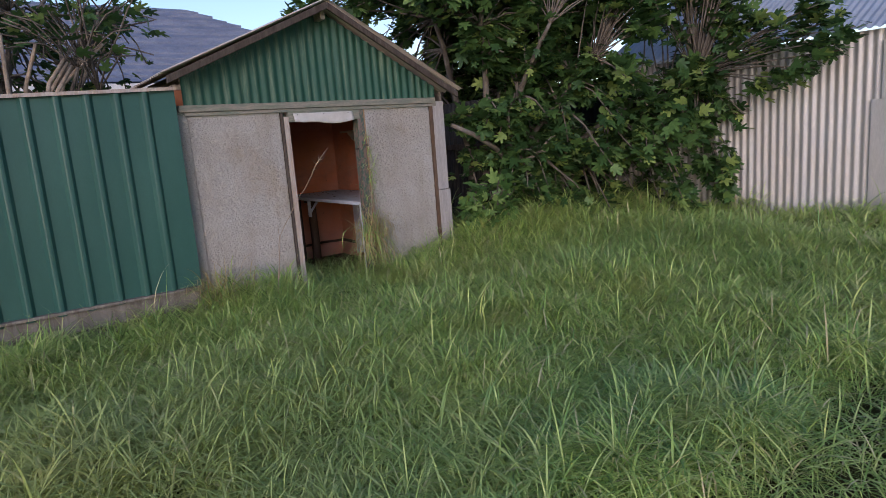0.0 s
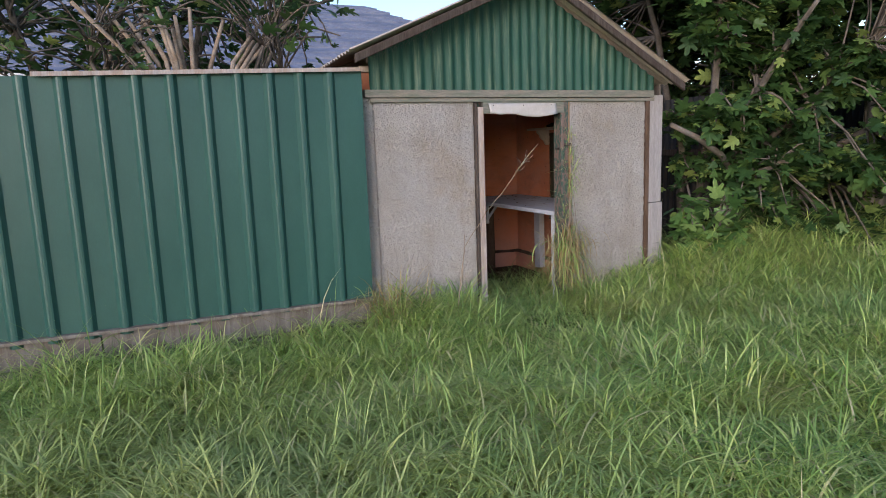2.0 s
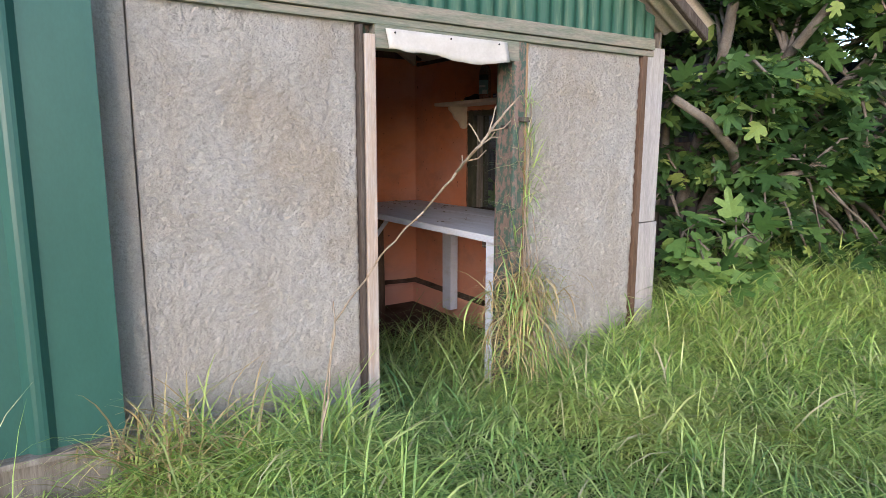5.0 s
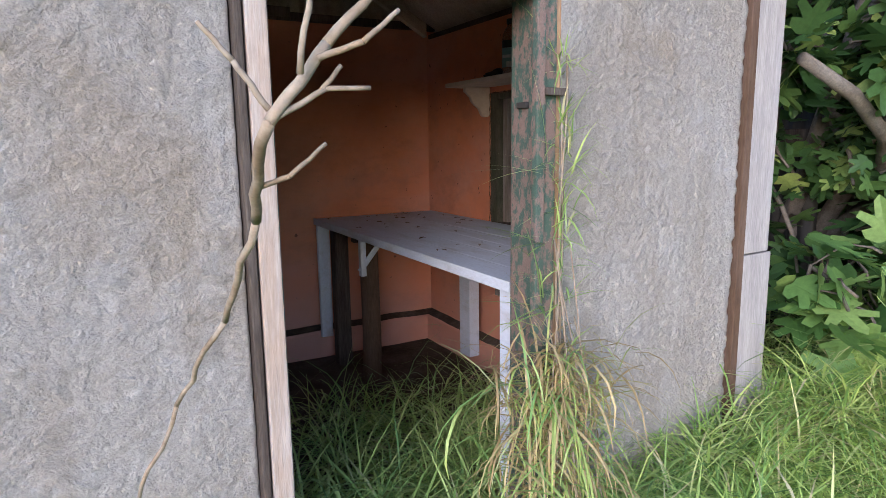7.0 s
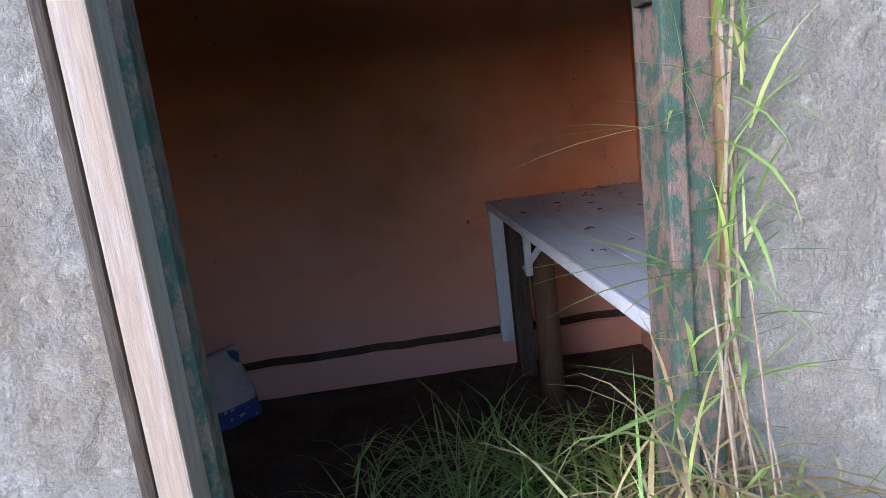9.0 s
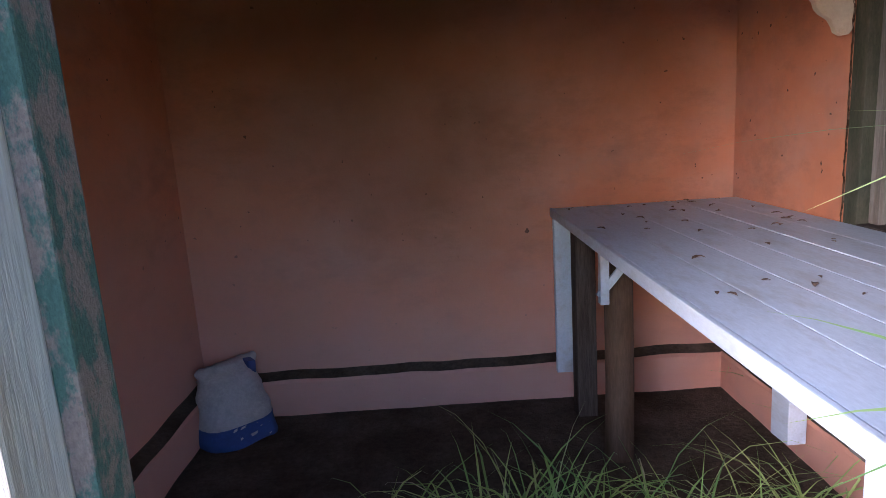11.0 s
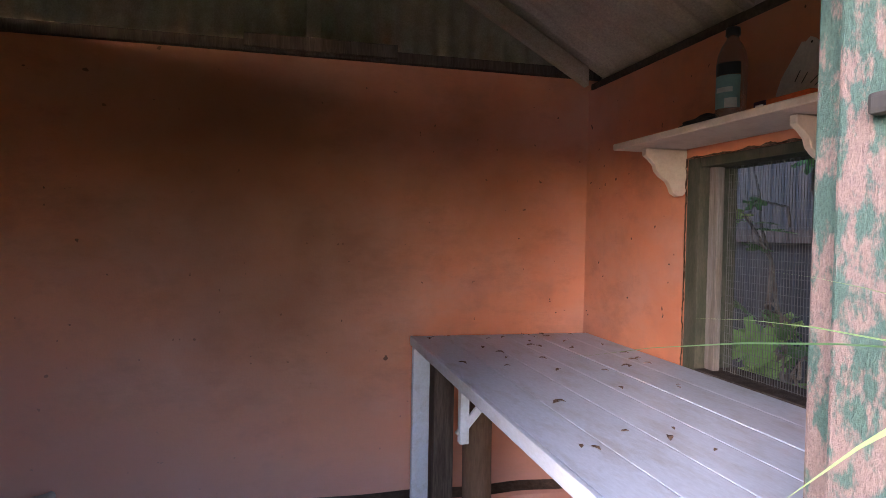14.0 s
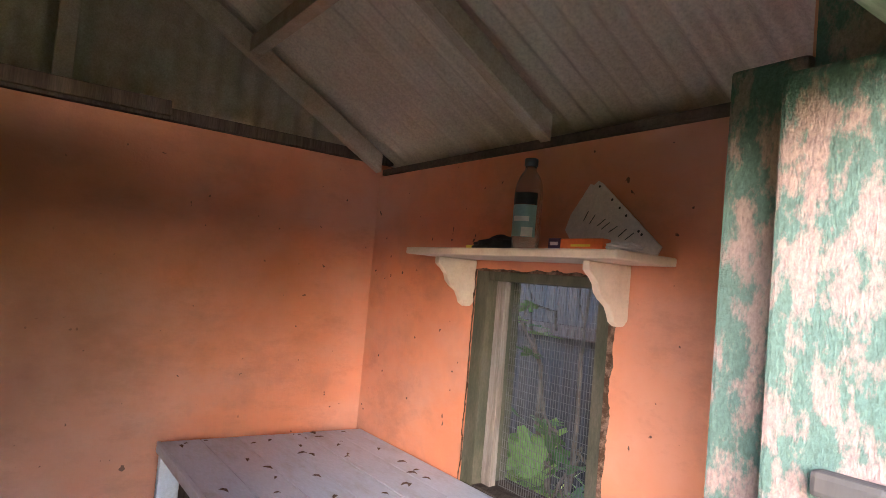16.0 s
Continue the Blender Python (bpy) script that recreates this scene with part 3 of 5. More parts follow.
edge = 1.158
boxed("panel", (1.157, 1.33, 5.0485, 5.050, 0.566, 2.044), FENCE_GREEN, fence, "", 0)
for k in range(6):
    edge = fence_panel(edge, 4, 5.05)
FL = edge
bm = bmesh.new()
box(bm, -0.46, 1.335, 5.012, 5.075, 0, 0.012)
box(bm, -0.46, 1.335, 5.010, 5.013, -0.012, 0.012)
for q in bm.verts:
    q.co.z += 2.05 + 0.028 * (q.co.x - 1.3)
part("capping", bm, JAMB_PALE, fence, "pale timber capping")
for k in range(3):
    xa, xb = 1.32 - 1.6 * (k + 1), 1.31 - 1.6 * k
    boxed("plinth_board", (xa, xb, 5.045, 5.075, 0.415, 0.572), TIMBER_GREY, fence, "weathered plinth board", 0.004, 0.005)
    boxed("plinth_board", (xa - 0.05, xb - 0.05, 5.055, 5.085, 0.20, 0.405), TIMBER_GREY, fence, "weathered plinth board", 0.004, 0.006)
boxed("bottom_rail", (FL, 1.32, 5.006, 5.075, 0.566, 0.586), TIMBER_GREY, fence, "grey bottom rail", 0.003, 0.002)
boxed("top_rail", (FL, 1.32, 5.085, 5.125, 1.90, 1.97), TIMBER_GREY, fence, "", 0.003)
for k in range(3):
    boxed("post", (1.22 - 2.0 * k, 1.30 - 2.0 * k, 5.09, 5.17, 0.1, 1.95), TIMBER_GREY, fence, "", 0.004)

# ---- pale corrugated shed across the yard ----
far_shed = thing("corrugated_shed", "pale corrugated iron shed with a bluish iron roof", "shed")
v, f = corrugated(5.0, 2.0, 0.076, 0.018, 0.0015, 8, lambda x: 2.20 - 0.25, 3, 0.004)
s = mesh_part("wall", [(6.6 + q[1], 5.4 - q[0], q[2] + 0.25) for q in v], f, ZINC, far_shed, "", True)
v, f = corrugated(5.3, 2.6, 0.076, 0.018, 0.0015, 8, None, 3, 0.004)
mesh_part("roof", [(6.48 + q[2] * 0.86, 5.5 - q[0], 2.21 + q[2] * 0.5 + q[1]) for q in v], f, ZINC_ROOF, far_shed, "bluish corrugated roof", True)
boxed("wall", (6.62, 8.7, 5.38, 5.42, 0.3, 2.4), ZINC, far_shed, "", 0)
boxed("wall", (6.62, 8.7, 0.36, 0.40, 0.3, 2.4), ZINC, far_shed, "", 0)
boxed("window", (6.585, 6.60, 1.55, 2.33, 1.62, 2.08), TIMBER_DARK, far_shed, "dark framed opening", 0.004)
boxed("window_trim", (6.565, 6.59, 2.34, 2.40, 1.60, 2.10), ZINC, far_shed, "", 0.004)
boxed("patch_sheet", (6.57, 6.585, 1.30, 2.48, 0.45, 1.60), ZINC, far_shed, "overlapping patch sheet", 0.003)

# ---- neighbour's house ----
house = thing("house", "neighbouring house with a bluish tiled roof", "house")
boxed("wall", (-11.5, 8.5, 14.6, 22.0, 0.0, 3.0), HOUSE_WALL, house, "", 0)


def tiled_slope(x0, x1, ya, za, yb, zb, rows):
    verts, faces = [], []
    cols = int((x1 - x0) / 0.15)
    for r in range(rows):
        for lift, t in ((0.045, r / rows), (0.0, (r + 1) / rows)):
            for c in range(cols + 1):
                wav = 0.018 * math.sin(c * math.tau / 2 + (r % 2))
                inset = 0.75 * (x1 - x0) * 0.25 * t
                x = x0 + inset + (x1 - x0 - 2 * inset) * c / cols
                verts.append((x, ya + (yb - ya) * t, za + (zb - za) * t + lift + wav))
    w = cols + 1
    for j in range(rows * 2 - 1):
        for c in range(cols):
            a = j * w + c
            faces.append((a, a + 1, a + w + 1, a + w))
    return mesh_part("roof", verts, faces, HOUSE_TILE, house, "bluish roof tiles")


tiled_slope(-12.2, 9.2, 14.0, 3.05, 18.2, 5.4, 15)
tiled_slope(-12.2, 9.2, 22.6, 3.05, 18.2, 5.4, 15)
boxed("gutter", (-12.2, 9.2, 13.88, 14.0, 2.93, 3.05), GUTTER_WHITE, house, "white gutter", 0.01)

# ---- things in the shed ----
bench = thing("workbench", "white-painted plank workbench scuffed and littered", "bench")
TX0, TX1, TY0, TY1, TZ = 2.935, 3.655, 5.33, 7.20, 1.02
for i in range(6):
    w = (TX1 - TX0) / 6
    boxed("plank", (TX0 + i * w + 0.0012, TX0 + (i + 1) * w - 0.0012, TY0 + random.uniform(0, 0.006), TY1 + random.uniform(-0.006, 0.005), TZ - 0.022, TZ + random.uniform(-0.0015, 0.0015)), WHITE_PAINT, bench, "", 0.002)
boxed("apron", (TX0 - 0.014, TX0 - 0.001, TY0 - 0.002, TY1 + 0.002, TZ - 0.032, TZ + 0.002), WHITE_PAINT, bench, "white front edge strip", 0.003)
boxed("leg", (2.924, 2.990, 7.145, 7.165, 0.36, 0.995), WHITE_PAINT, bench, "white board leg", 0.003, 0.002)
boxed("leg", (2.975, 3.05, 7.02, 7.09, 0.2, 0.995), TIMBER_DARK, bench, "dark timber leg", 0.004, 0.003)
boxed("leg", (2.940, 2.975, 5.345, 5.40, 0.2, 0.995), WHITE_PAINT, bench, "white board leg", 0.003, 0.002)
bm = bmesh.new()
tube(bm, [(3.045, 6.72, 0.18), (3.05, 6.72, 0.5), (3.05, 6.73, 0.8), (3.05, 6.73, 0.996)], [0.05, 0.047, 0.047, 0.045], 14)
part("post_leg", bm, POST_BROWN, bench, "round brown post", True)
boxed("leg", (3.54, 3.60, 6.58, 6.68, 0.30, 0.995), WHITE_PAINT, bench, "white board leg", 0.003, 0.003)
boxed("bearer", (2.96, 3.64, 6.69, 6.73, 0.95, 0.996), TIMBER_DARK, bench, "", 0.003)
boxed("bearer", (2.96, 3.64, 5.42, 5.46, 0.95, 0.996), TIMBER_DARK, bench, "", 0.003)
boxed("bracket", (2.958, 2.985, 6.60, 6.63, 0.80, 0.985), WHITE_PAINT, bench, "white angle bracket", 0.002)
boxed("bracket", (-0.012, 0.012, -0.006, 0.006, -0.10, 0.10), WHITE_PAINT, bench, "white brace", 0.002, 0, pose(3.02, 6.615, 0.90, 0, 40, 0))

shelf = thing("shelf", "narrow white wall shelf on two shaped brackets", "shelf")
boxed("board", (3.468, 3.668, 5.865, 6.68, 1.690, 1.710), CREAM_PAINT, shelf, "", 0.004)


def bracket(y, parent):
    prof = [(0, 0), (0.145, 0), (0.145, -0.022), (0.128, -0.034), (0.112, -0.05), (0.105, -0.07), (0.09, -0.085), (0.066, -0.10), (0.055, -0.118), (0.048, -0.135), (0.03, -0.145), (0.012, -0.143), (0, -0.13)]
    bm = bmesh.new()
    vs = [bm.verts.new((RX - 0.003 - u, y, 1.689 + w)) for u, w in prof]
    fc = bm.faces.new(vs)
    ex = bmesh.ops.extrude_face_region(bm, geom=[fc])
    bmesh.ops.translate(bm, vec=(0, 0.022, 0), verts=[q for q in ex["geom"] if isinstance(q, bmesh.types.BMVert)])
    bmesh.ops.bevel(bm, geom=bm.edges[:], offset=0.002, segments=1, affect="EDGES")
    return part("bracket", bm, CREAM_PAINT, parent, "cream scroll-cut bracket")


bracket(6.575, shelf)
bracket(5.985, shelf)

# window: lining, sash, bars of wire
win = thing("window_1", "small unglazed timber window covered with wire netting", "window", kind="structure")
G = 0.035
boxed("window_lining", (RX - 0.004, 3.80, WY1 - 0.06, WY1 - 0.001, WZ0 + 0.001, WZ1 - 0.001), OLIVE, win, "", 0.003)
boxed("window_lining", (RX - 0.002, 3.80, WY0 + 0.001, WY0 + 0.05, WZ0 + 0.001, WZ1 - 0.001), OLIVE, win, "", 0.003)
boxed("window_lining", (RX - 0.002, 3.80, WY0 + 0.05, WY1 - 0.06, WZ1 - 0.03, WZ1 - 0.001), OLIVE, win, "", 0.003)
boxed("window_sill", (RX - 0.004, 3.81, WY0 + 0.05, WY1 - 0.06, WZ0 + 0.001, WZ0 + 0.03), TIMBER_DARK, win, "", 0.003)
boxed("sash_stile", (3.70, 3.725, WY1 - 0.10, WY1 - 0.06, WZ0 + 0.03, WZ1 - 0.03), TIMBER_GREY, win, "peeling grey stile", 0.003, 0.001)


def ragged_edge(y0, z0, y1, z1, out, wide, seed):
    """A strip of broken plaster along the window opening, straight inside, ragged outside."""
    n = 70
    verts, faces = [], []
    for i in range(n + 1):
        t = i / n
        y, z = y0 + (y1 - y0) * t, z0 + (z1 - z0) * t
        w = wide * (0.55 + 0.9 * noise.noise(Vector((t * 9, seed, 0))) + 0.7 * abs(noise.noise(Vector((t * 34, seed, 3)))))
        w = max(0.003, w)
        for k, d in enumerate((0.0, 0.55, 1.0)):
            h = (0.012, 0.009 + 0.004 * noise.noise(Vector((t * 40, seed, k))), -0.001)[k]
            verts.append((RX - h, y + out[0] * w * d, z + out[1] * w * d))
    for i in range(n):
        for k in range(2):
            a = i * 3 + k
            faces.append((a, a + 3, a + 4, a + 1))
    return mesh_part("plaster_edge", verts, faces, BROKEN_PLASTER, win, "dark broken plaster edge", True)


ragged_edge(WY1 - 0.004, WZ0 - 0.01, WY1 - 0.004, WZ1, (1, 0), 0.016, 1)
ragged_edge(WY0 + 0.004, WZ0 - 0.01, WY0 + 0.004, WZ1, (-1, 0), 0.014, 2)
ragged_edge(WY0, WZ1 - 0.003, WY1, WZ1 - 0.003, (0, 1), 0.012, 3)
WIRE = plain("dull_wire", (0.13, 0.125, 0.11), 0.5, 0.3)
bm = bmesh.new()
for i in range(40):
    y = WY0 + 0.055 + i * (WY1 - WY0 - 0.16) / 39
    box(bm, 3.735, 3.7362, y, y + 0.0016, WZ0 + 0.03, WZ1 - 0.03)
for i in range(28):
    z = WZ0 + 0.032 + i * (WZ1 - WZ0 - 0.064) / 27
    box(bm, 3.7363, 3.7375, WY0 + 0.05, WY1 - 0.1, z, z + 0.001)
tagged(part("wire_netting", bm, WIRE, win, "fine grey wire netting"), kind="stuff")

# ---- grass ----
def blades(name, label, roots, lengths, widths, seed, mat, bend=(0.5, 2.5), splay=0.85, heading=None, segs=4, parent=None, lean_from=0.4, upright=0.15):
    """Arching tapered grass blades as one mesh."""
    rng = np.random.default_rng(seed)
    n = len(roots)
    az = rng.uniform(0, math.tau, n) if heading is None else heading + rng.normal(0, 0.8, n)
    lean = np.where(rng.random(n) < upright, np.abs(rng.normal(0.1, 0.2, n)), rng.uniform(lean_from, lean_from + splay, n))
    curl = rng.uniform(*bend, n)
    pos = np.array(roots, float)
    cols = []
    p = pos.copy()
    side = np.stack([-np.sin(az), np.cos(az), np.zeros(n)], 1)
    twist = rng.uniform(-0.5, 0.5, n)
    fwd = np.stack([np.cos(az), np.sin(az), np.zeros(n)], 1)
    side = side * np.cos(twist)[:, None] + fwd * np.sin(twist)[:, None]
    for k in range(segs + 1):
        t = k / segs
        w = widths * (1 - t ** 2.2) * (0.75 + 0.5 * min(1, t * 3) * (t < 0.7))
        if k < segs:
            cols.append(p - side * w[:, None] / 2)
            cols.append(p + side * w[:, None] / 2)
        else:
            cols.append(p.copy())
        ang = lean + curl * (t + 0.5 / segs) ** 1.4
        step = lengths / segs
        p = p + fwd * (np.sin(ang) * step)[:, None]
        p[:, 2] += np.cos(ang) * step
    per = 2 * segs + 1
    verts = np.stack(cols, 1).reshape(-1, 3)
    base = np.arange(n) * per
    quads = np.concatenate([np.stack([base + 2 * k, base + 2 * k + 1, base + 2 * k + 3, base + 2 * k + 2], 1) for k in range(segs - 1)])
    tris = np.stack([base + 2 * segs - 2, base + 2 * segs - 1, base + 2 * segs], 1)
    me = bpy.data.meshes.new(name)
    me.vertices.add(len(verts))
    me.vertices.foreach_set("co", verts.astype(np.float32).ravel())
    loops = np.concatenate([quads.ravel(), tris.ravel()]).astype(np.int32)
    me.loops.add(len(loops))
    me.loops.foreach_set("vertex_index", loops)
    starts = np.concatenate([np.arange(len(quads)) * 4, len(quads) * 4 + np.arange(len(tris)) * 3]).astype(np.int32)
    me.polygons.add(len(starts))
    me.polygons.foreach_set("loop_start", starts)
    me.update(calc_edges=True)
    me.validate()
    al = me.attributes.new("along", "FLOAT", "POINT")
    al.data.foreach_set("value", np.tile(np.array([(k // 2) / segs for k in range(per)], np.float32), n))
    me.shade_smooth()
    me.materials.append(mat)
    ob = new(name, me)
    if parent:
        ob.parent = parent
    return tagged(ob, label, "" if parent else "grass", kind="stuff")


def free_of_walls(x, y):
    shed = (x > 1.30) & (x < 3.86) & (y > 5.09) & (y < 7.5)
    inner = (x > 2.22) & (x < 3.6) & (y > 5.09) & (y < 6.45)
    line = (x < 1.36) & (y > 4.99) & (y < 5.19)
    return (~shed | inner) & ~line


GZ = np.vectorize(ground_z)


def lawn(name, x0, x1, y0, y1, per_m2, seed, tall, wide, mat_height=0.15):
    """Kikuyu: blades spring in every direction from runners that lie at all heights in the mat, over taller tufts."""
    rng = np.random.default_rng(seed)
    tufts = int((x1 - x0) * (y1 - y0) * per_m2 / 9)
    cx, cy = rng.uniform(x0, x1, tufts), rng.uniform(y0, y1, tufts)
    k = rng.poisson(9, tufts)
    n = k.sum()
    rx = np.repeat(cx, k) + rng.normal(0, 0.035, n)
    ry = np.repeat(cy, k) + rng.normal(0, 0.035, n)
    swell = np.array([0.85 + 0.55 * noise.noise(Vector((a * 0.8, b * 0.8, 7))) + 0.55 * noise.noise(Vector((a * 2.4, b * 2.4, 3))) for a, b in zip(cx, cy)])
    swell = np.repeat(np.clip(swell, 0.25, 1.6), k)
    lift = np.repeat(rng.beta(1.3, 1.1, tufts), k) * mat_height * swell
    size = np.repeat(rng.uniform(0.6, 1.25, tufts), k) * rng.uniform(0.55, 1.15, n)
    head = np.repeat(rng.uniform(0, math.tau, tufts), k) + rng.normal(0, 1.0, n)
    ok = free_of_walls(rx, ry)
    trodden = (rx > 2.0) & (rx < 2.85) & (ry > 4.1) & (ry < 5.12)
    verge = 1 + 0.6 * np.clip((ry - 4.2) / 0.7, 0, 1)
    verge = np.where(trodden, 0.55, verge)
    long = np.minimum(tall * size * (0.6 + 0.4 * swell) * verge, 0.46)
    roots = np.stack([rx, ry, GZ(rx, ry) - 0.01 + lift * np.where(trodden, 0.3, 1.0)], 1)
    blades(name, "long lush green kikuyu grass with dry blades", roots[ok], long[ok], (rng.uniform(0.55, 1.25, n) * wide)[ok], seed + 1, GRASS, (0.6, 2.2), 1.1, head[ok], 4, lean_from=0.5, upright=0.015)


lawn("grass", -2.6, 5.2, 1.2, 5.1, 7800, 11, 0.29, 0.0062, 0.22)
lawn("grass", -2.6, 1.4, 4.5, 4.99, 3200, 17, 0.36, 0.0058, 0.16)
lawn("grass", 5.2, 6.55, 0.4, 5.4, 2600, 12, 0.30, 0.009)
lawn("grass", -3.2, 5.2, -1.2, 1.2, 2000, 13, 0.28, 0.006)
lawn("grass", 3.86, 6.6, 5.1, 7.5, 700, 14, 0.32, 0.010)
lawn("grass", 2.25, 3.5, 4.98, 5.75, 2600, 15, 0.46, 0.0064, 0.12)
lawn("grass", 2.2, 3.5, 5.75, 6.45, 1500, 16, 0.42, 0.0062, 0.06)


# ---- fig trees ----
def leaf_shape():
    """A five-lobed fig leaf, stalk at the origin, tip along y, slightly cupped."""
    out = [(0, 0), (0.16, -0.04), (0.40, 0.10), (0.44, 0.30), (0.22, 0.34), (0.50, 0.62), (0.40, 0.76), (0.14, 0.58), (0.12, 0.92), (0, 1.06)]
    ring = out + [(-x, y) for x, y in out[-2:0:-1]]
    verts = [(0, 0.38, 0.0)] + [(x, y, 0.10 * abs(x) - 0.14 * max(0, y - 0.4) ** 2) for x, y in ring]
    faces = [(0, i, i % len(ring) + 1) for i in range(1, len(ring) + 1)]
    return np.array(verts), np.array(faces)


LEAF_V, LEAF_F = leaf_shape()


def leaves(name, spots, dirs, sizes, seed, mat, parent, label=""):
    rng = np.random.default_rng(seed)
    n = len(spots)
    d = dirs / np.linalg.norm(dirs, axis=1, keepdims=True)
    up = np.array([0, 0, 1.0]) + rng.normal(0, 0.45, (n, 3))
    r = np.cross(d, up)
    r /= np.linalg.norm(r, axis=1, keepdims=True)
    u = np.cross(r, d)
    v = spots[:, None, :] + sizes[:, None, None] * (LEAF_V[None, :, 0:1] * r[:, None, :] + LEAF_V[None, :, 1:2] * d[:, None, :] + LEAF_V[None, :, 2:3] * u[:, None, :])
    f = LEAF_F[None] + (np.arange(n) * len(LEAF_V))[:, None, None]
    me = bpy.data.meshes.new(name)
    me.from_pydata(v.reshape(-1, 3).tolist(), [], f.reshape(-1, 3).tolist())
    me.materials.append(mat)
    ob = new(name, me)
    ob.parent = parent
    return tagged(ob, label, kind="stuff")


def limb_path(a, b, n, sag, wig, rng):
    a, b = np.array(a, float), np.array(b, float)
    ts = np.linspace(0, 1, n)
    pts = a[None] + (b - a)[None] * ts[:, None]
    pts[:, 2] += sag * np.sin(ts * math.pi)
    w = rng.normal(0, wig, (n, 3))
    w[0] = 0
    return pts + np.cumsum(w, 0) * 0.6


def fig_tree(name, label, base, limbs, seed, tips, leaf, leaf_n, rad=0.07, twig_leaf=0.13, knobs=False):
    """limbs: end points of the main limbs. tips: a list of clump centres. leaf_n: leaves on each clump."""
    rng = np.random.default_rng(seed)
    tree = thing(name, label, "tree", at=base)
    o = np.array(base)
    bm = bmesh.new()
    joints = []
    for k, end in enumerate(limbs):
        p = limb_path((0, 0, 0), np.array(end) - o, 9, 0.25, 0.05, rng)
        tube(bm, [tuple(q) for q in p], list(np.linspace(rad, rad * 0.32, 9)), 8)
        joints += [(q, rad * (1 - 0.68 * i / 8)) for i, q in enumerate(p) if i > 1]
    part("trunk", bm, BARK, tree, "grey crooked limbs", True)
    bm = bmesh.new()
    spots, dirs, sizes = [], [], []
    jp = np.array([j[0] for j in joints])
    for tip in tips:
        t = np.array(tip) - o
        i = int(np.argmin(np.linalg.norm(jp - t, axis=1) + rng.uniform(0, 0.25, len(jp))))
        p = limb_path(jp[i], t, 5, 0.06, 0.03, rng)
        tube(bm, [tuple(q) for q in p], list(np.linspace(min(0.02, joints[i][1] * 0.5), 0.006, 5)), 5)
        d = p[-1] - p[0]
        d /= np.linalg.norm(d) + 1e-6
        for _ in range(rng.poisson(leaf_n)):
            q = p[-1] - d * rng.uniform(0, 0.22) + rng.normal(0, 0.05, 3)
            spots.append(q)
            out = d * 0.5 + rng.normal(0, 0.6, 3)
            out[2] = out[2] * 0.4 - 0.15
            dirs.append(out)
            sizes.append(twig_leaf * rng.uniform(0.55, 1.25))
    tagged(part("twig", bm, BARK, tree, "thin grey twigs", True), kind="stuff")
    if spots:
        leaves("crown", np.array(spots), np.array(dirs), np.array(sizes), seed + 5, leaf, tree, "broad lobed green leaves")
    return tree


rng = np.random.default_rng(3)


def cloud(n, lo, hi, keep):
    out = []
    while len(out) < n:
        p = rng.uniform(lo, hi)
        if keep(*p):
            out.append(p)
    return out


def crown_right(x, y, z):
    # the crown arches over the shed's corner and hangs lower away from it, in clumps with dark gaps between
    if noise.noise(Vector((x * 1.6, y * 1.6, z * 1.9))) < -0.04:
        return False
    if x < 3.95 and (z < 2.35 or y > 7.4):
        return False
    if (x < 4.15 and z < roof_line(min(max(x, 1.3), 3.8)) + 0.3 and y > 4.85) or x > 7.6:
        return False
    if x < 4.95 and 5.45 < y < 8.3 and z < 3.0:
        return False
    if x > 5.5:
        return y > 3.75 + 0.5 * (6.4 - x) - 0.12 * z and z > 0.6
    front = 4.9 - 0.25 * math.sin((x - 4) * 0.9) - 0.18 * max(0, z - 1.5) - (0.5 if x > 5.2 else 0)
    if x > 6.4 or (x > 5.7 and (y < 3.55 + 0.25 * noise.noise(Vector((z * 2, y * 2, 9))) or z > 2.75 + (6.4 - x))):
        return False
    return y > front and z > 0.5 + 0.35 * noise.noise(Vector((x * 1.3, y, 1)))


limbs_r = [(4.0, 4.6, 3.0), (4.5, 4.4, 2.6), (5.3, 4.5, 2.2), (6.4, 4.0, 2.0), (5.6, 5.6, 3.6), (4.4, 6.3, 3.6), (6.6, 5.6, 3.2), (4.9, 5.0, 1.4), (7.0, 4.3, 1.5), (4.2, 5.4, 1.7)]
tips_r = cloud(1850, (3.5, 3.4, 0.45), (6.5, 7.6, 4.4), crown_right)
tips_r += cloud(420, (3.95, 6.6, 0.9), (7.4, 9.0, 4.6), lambda x, y, z: x > 5.0 or z > 3.2)
tips_r += cloud(26, (6.1, 2.55, 1.75), (6.45, 3.8, 2.5), lambda x, y, z: z > 1.6 + 0.3 * (3.8 - y))
fig = fig_tree("fig_tree", "big spreading fig tree with dense dark lobed leaves", (4.9, 6.0, 0.25), limbs_r, 21, tips_r, FIG_LEAF, 17, 0.05, 0.128)
bm = bmesh.new()
tube(bm, [(0.1, -0.4, 0.85), (-0.2, -0.75, 1.02), (-0.5, -0.9, 1.17), (-0.78, -0.93, 1.31), (-1.03, -0.9, 1.42)], [0.034, 0.03, 0.027, 0.024, 0.02], 10)
part("limb", bm, BARK, fig, "grey sawn-off low limb", True)
sap = cloud(34, (3.95, 4.75, 0.55), (4.65, 5.3, 1.12), lambda x, y, z: (x - 4.25) ** 2 / 0.12 + (y - 5.0) ** 2 / 0.08 + (z - 0.8) ** 2 / 0.12 < 1)
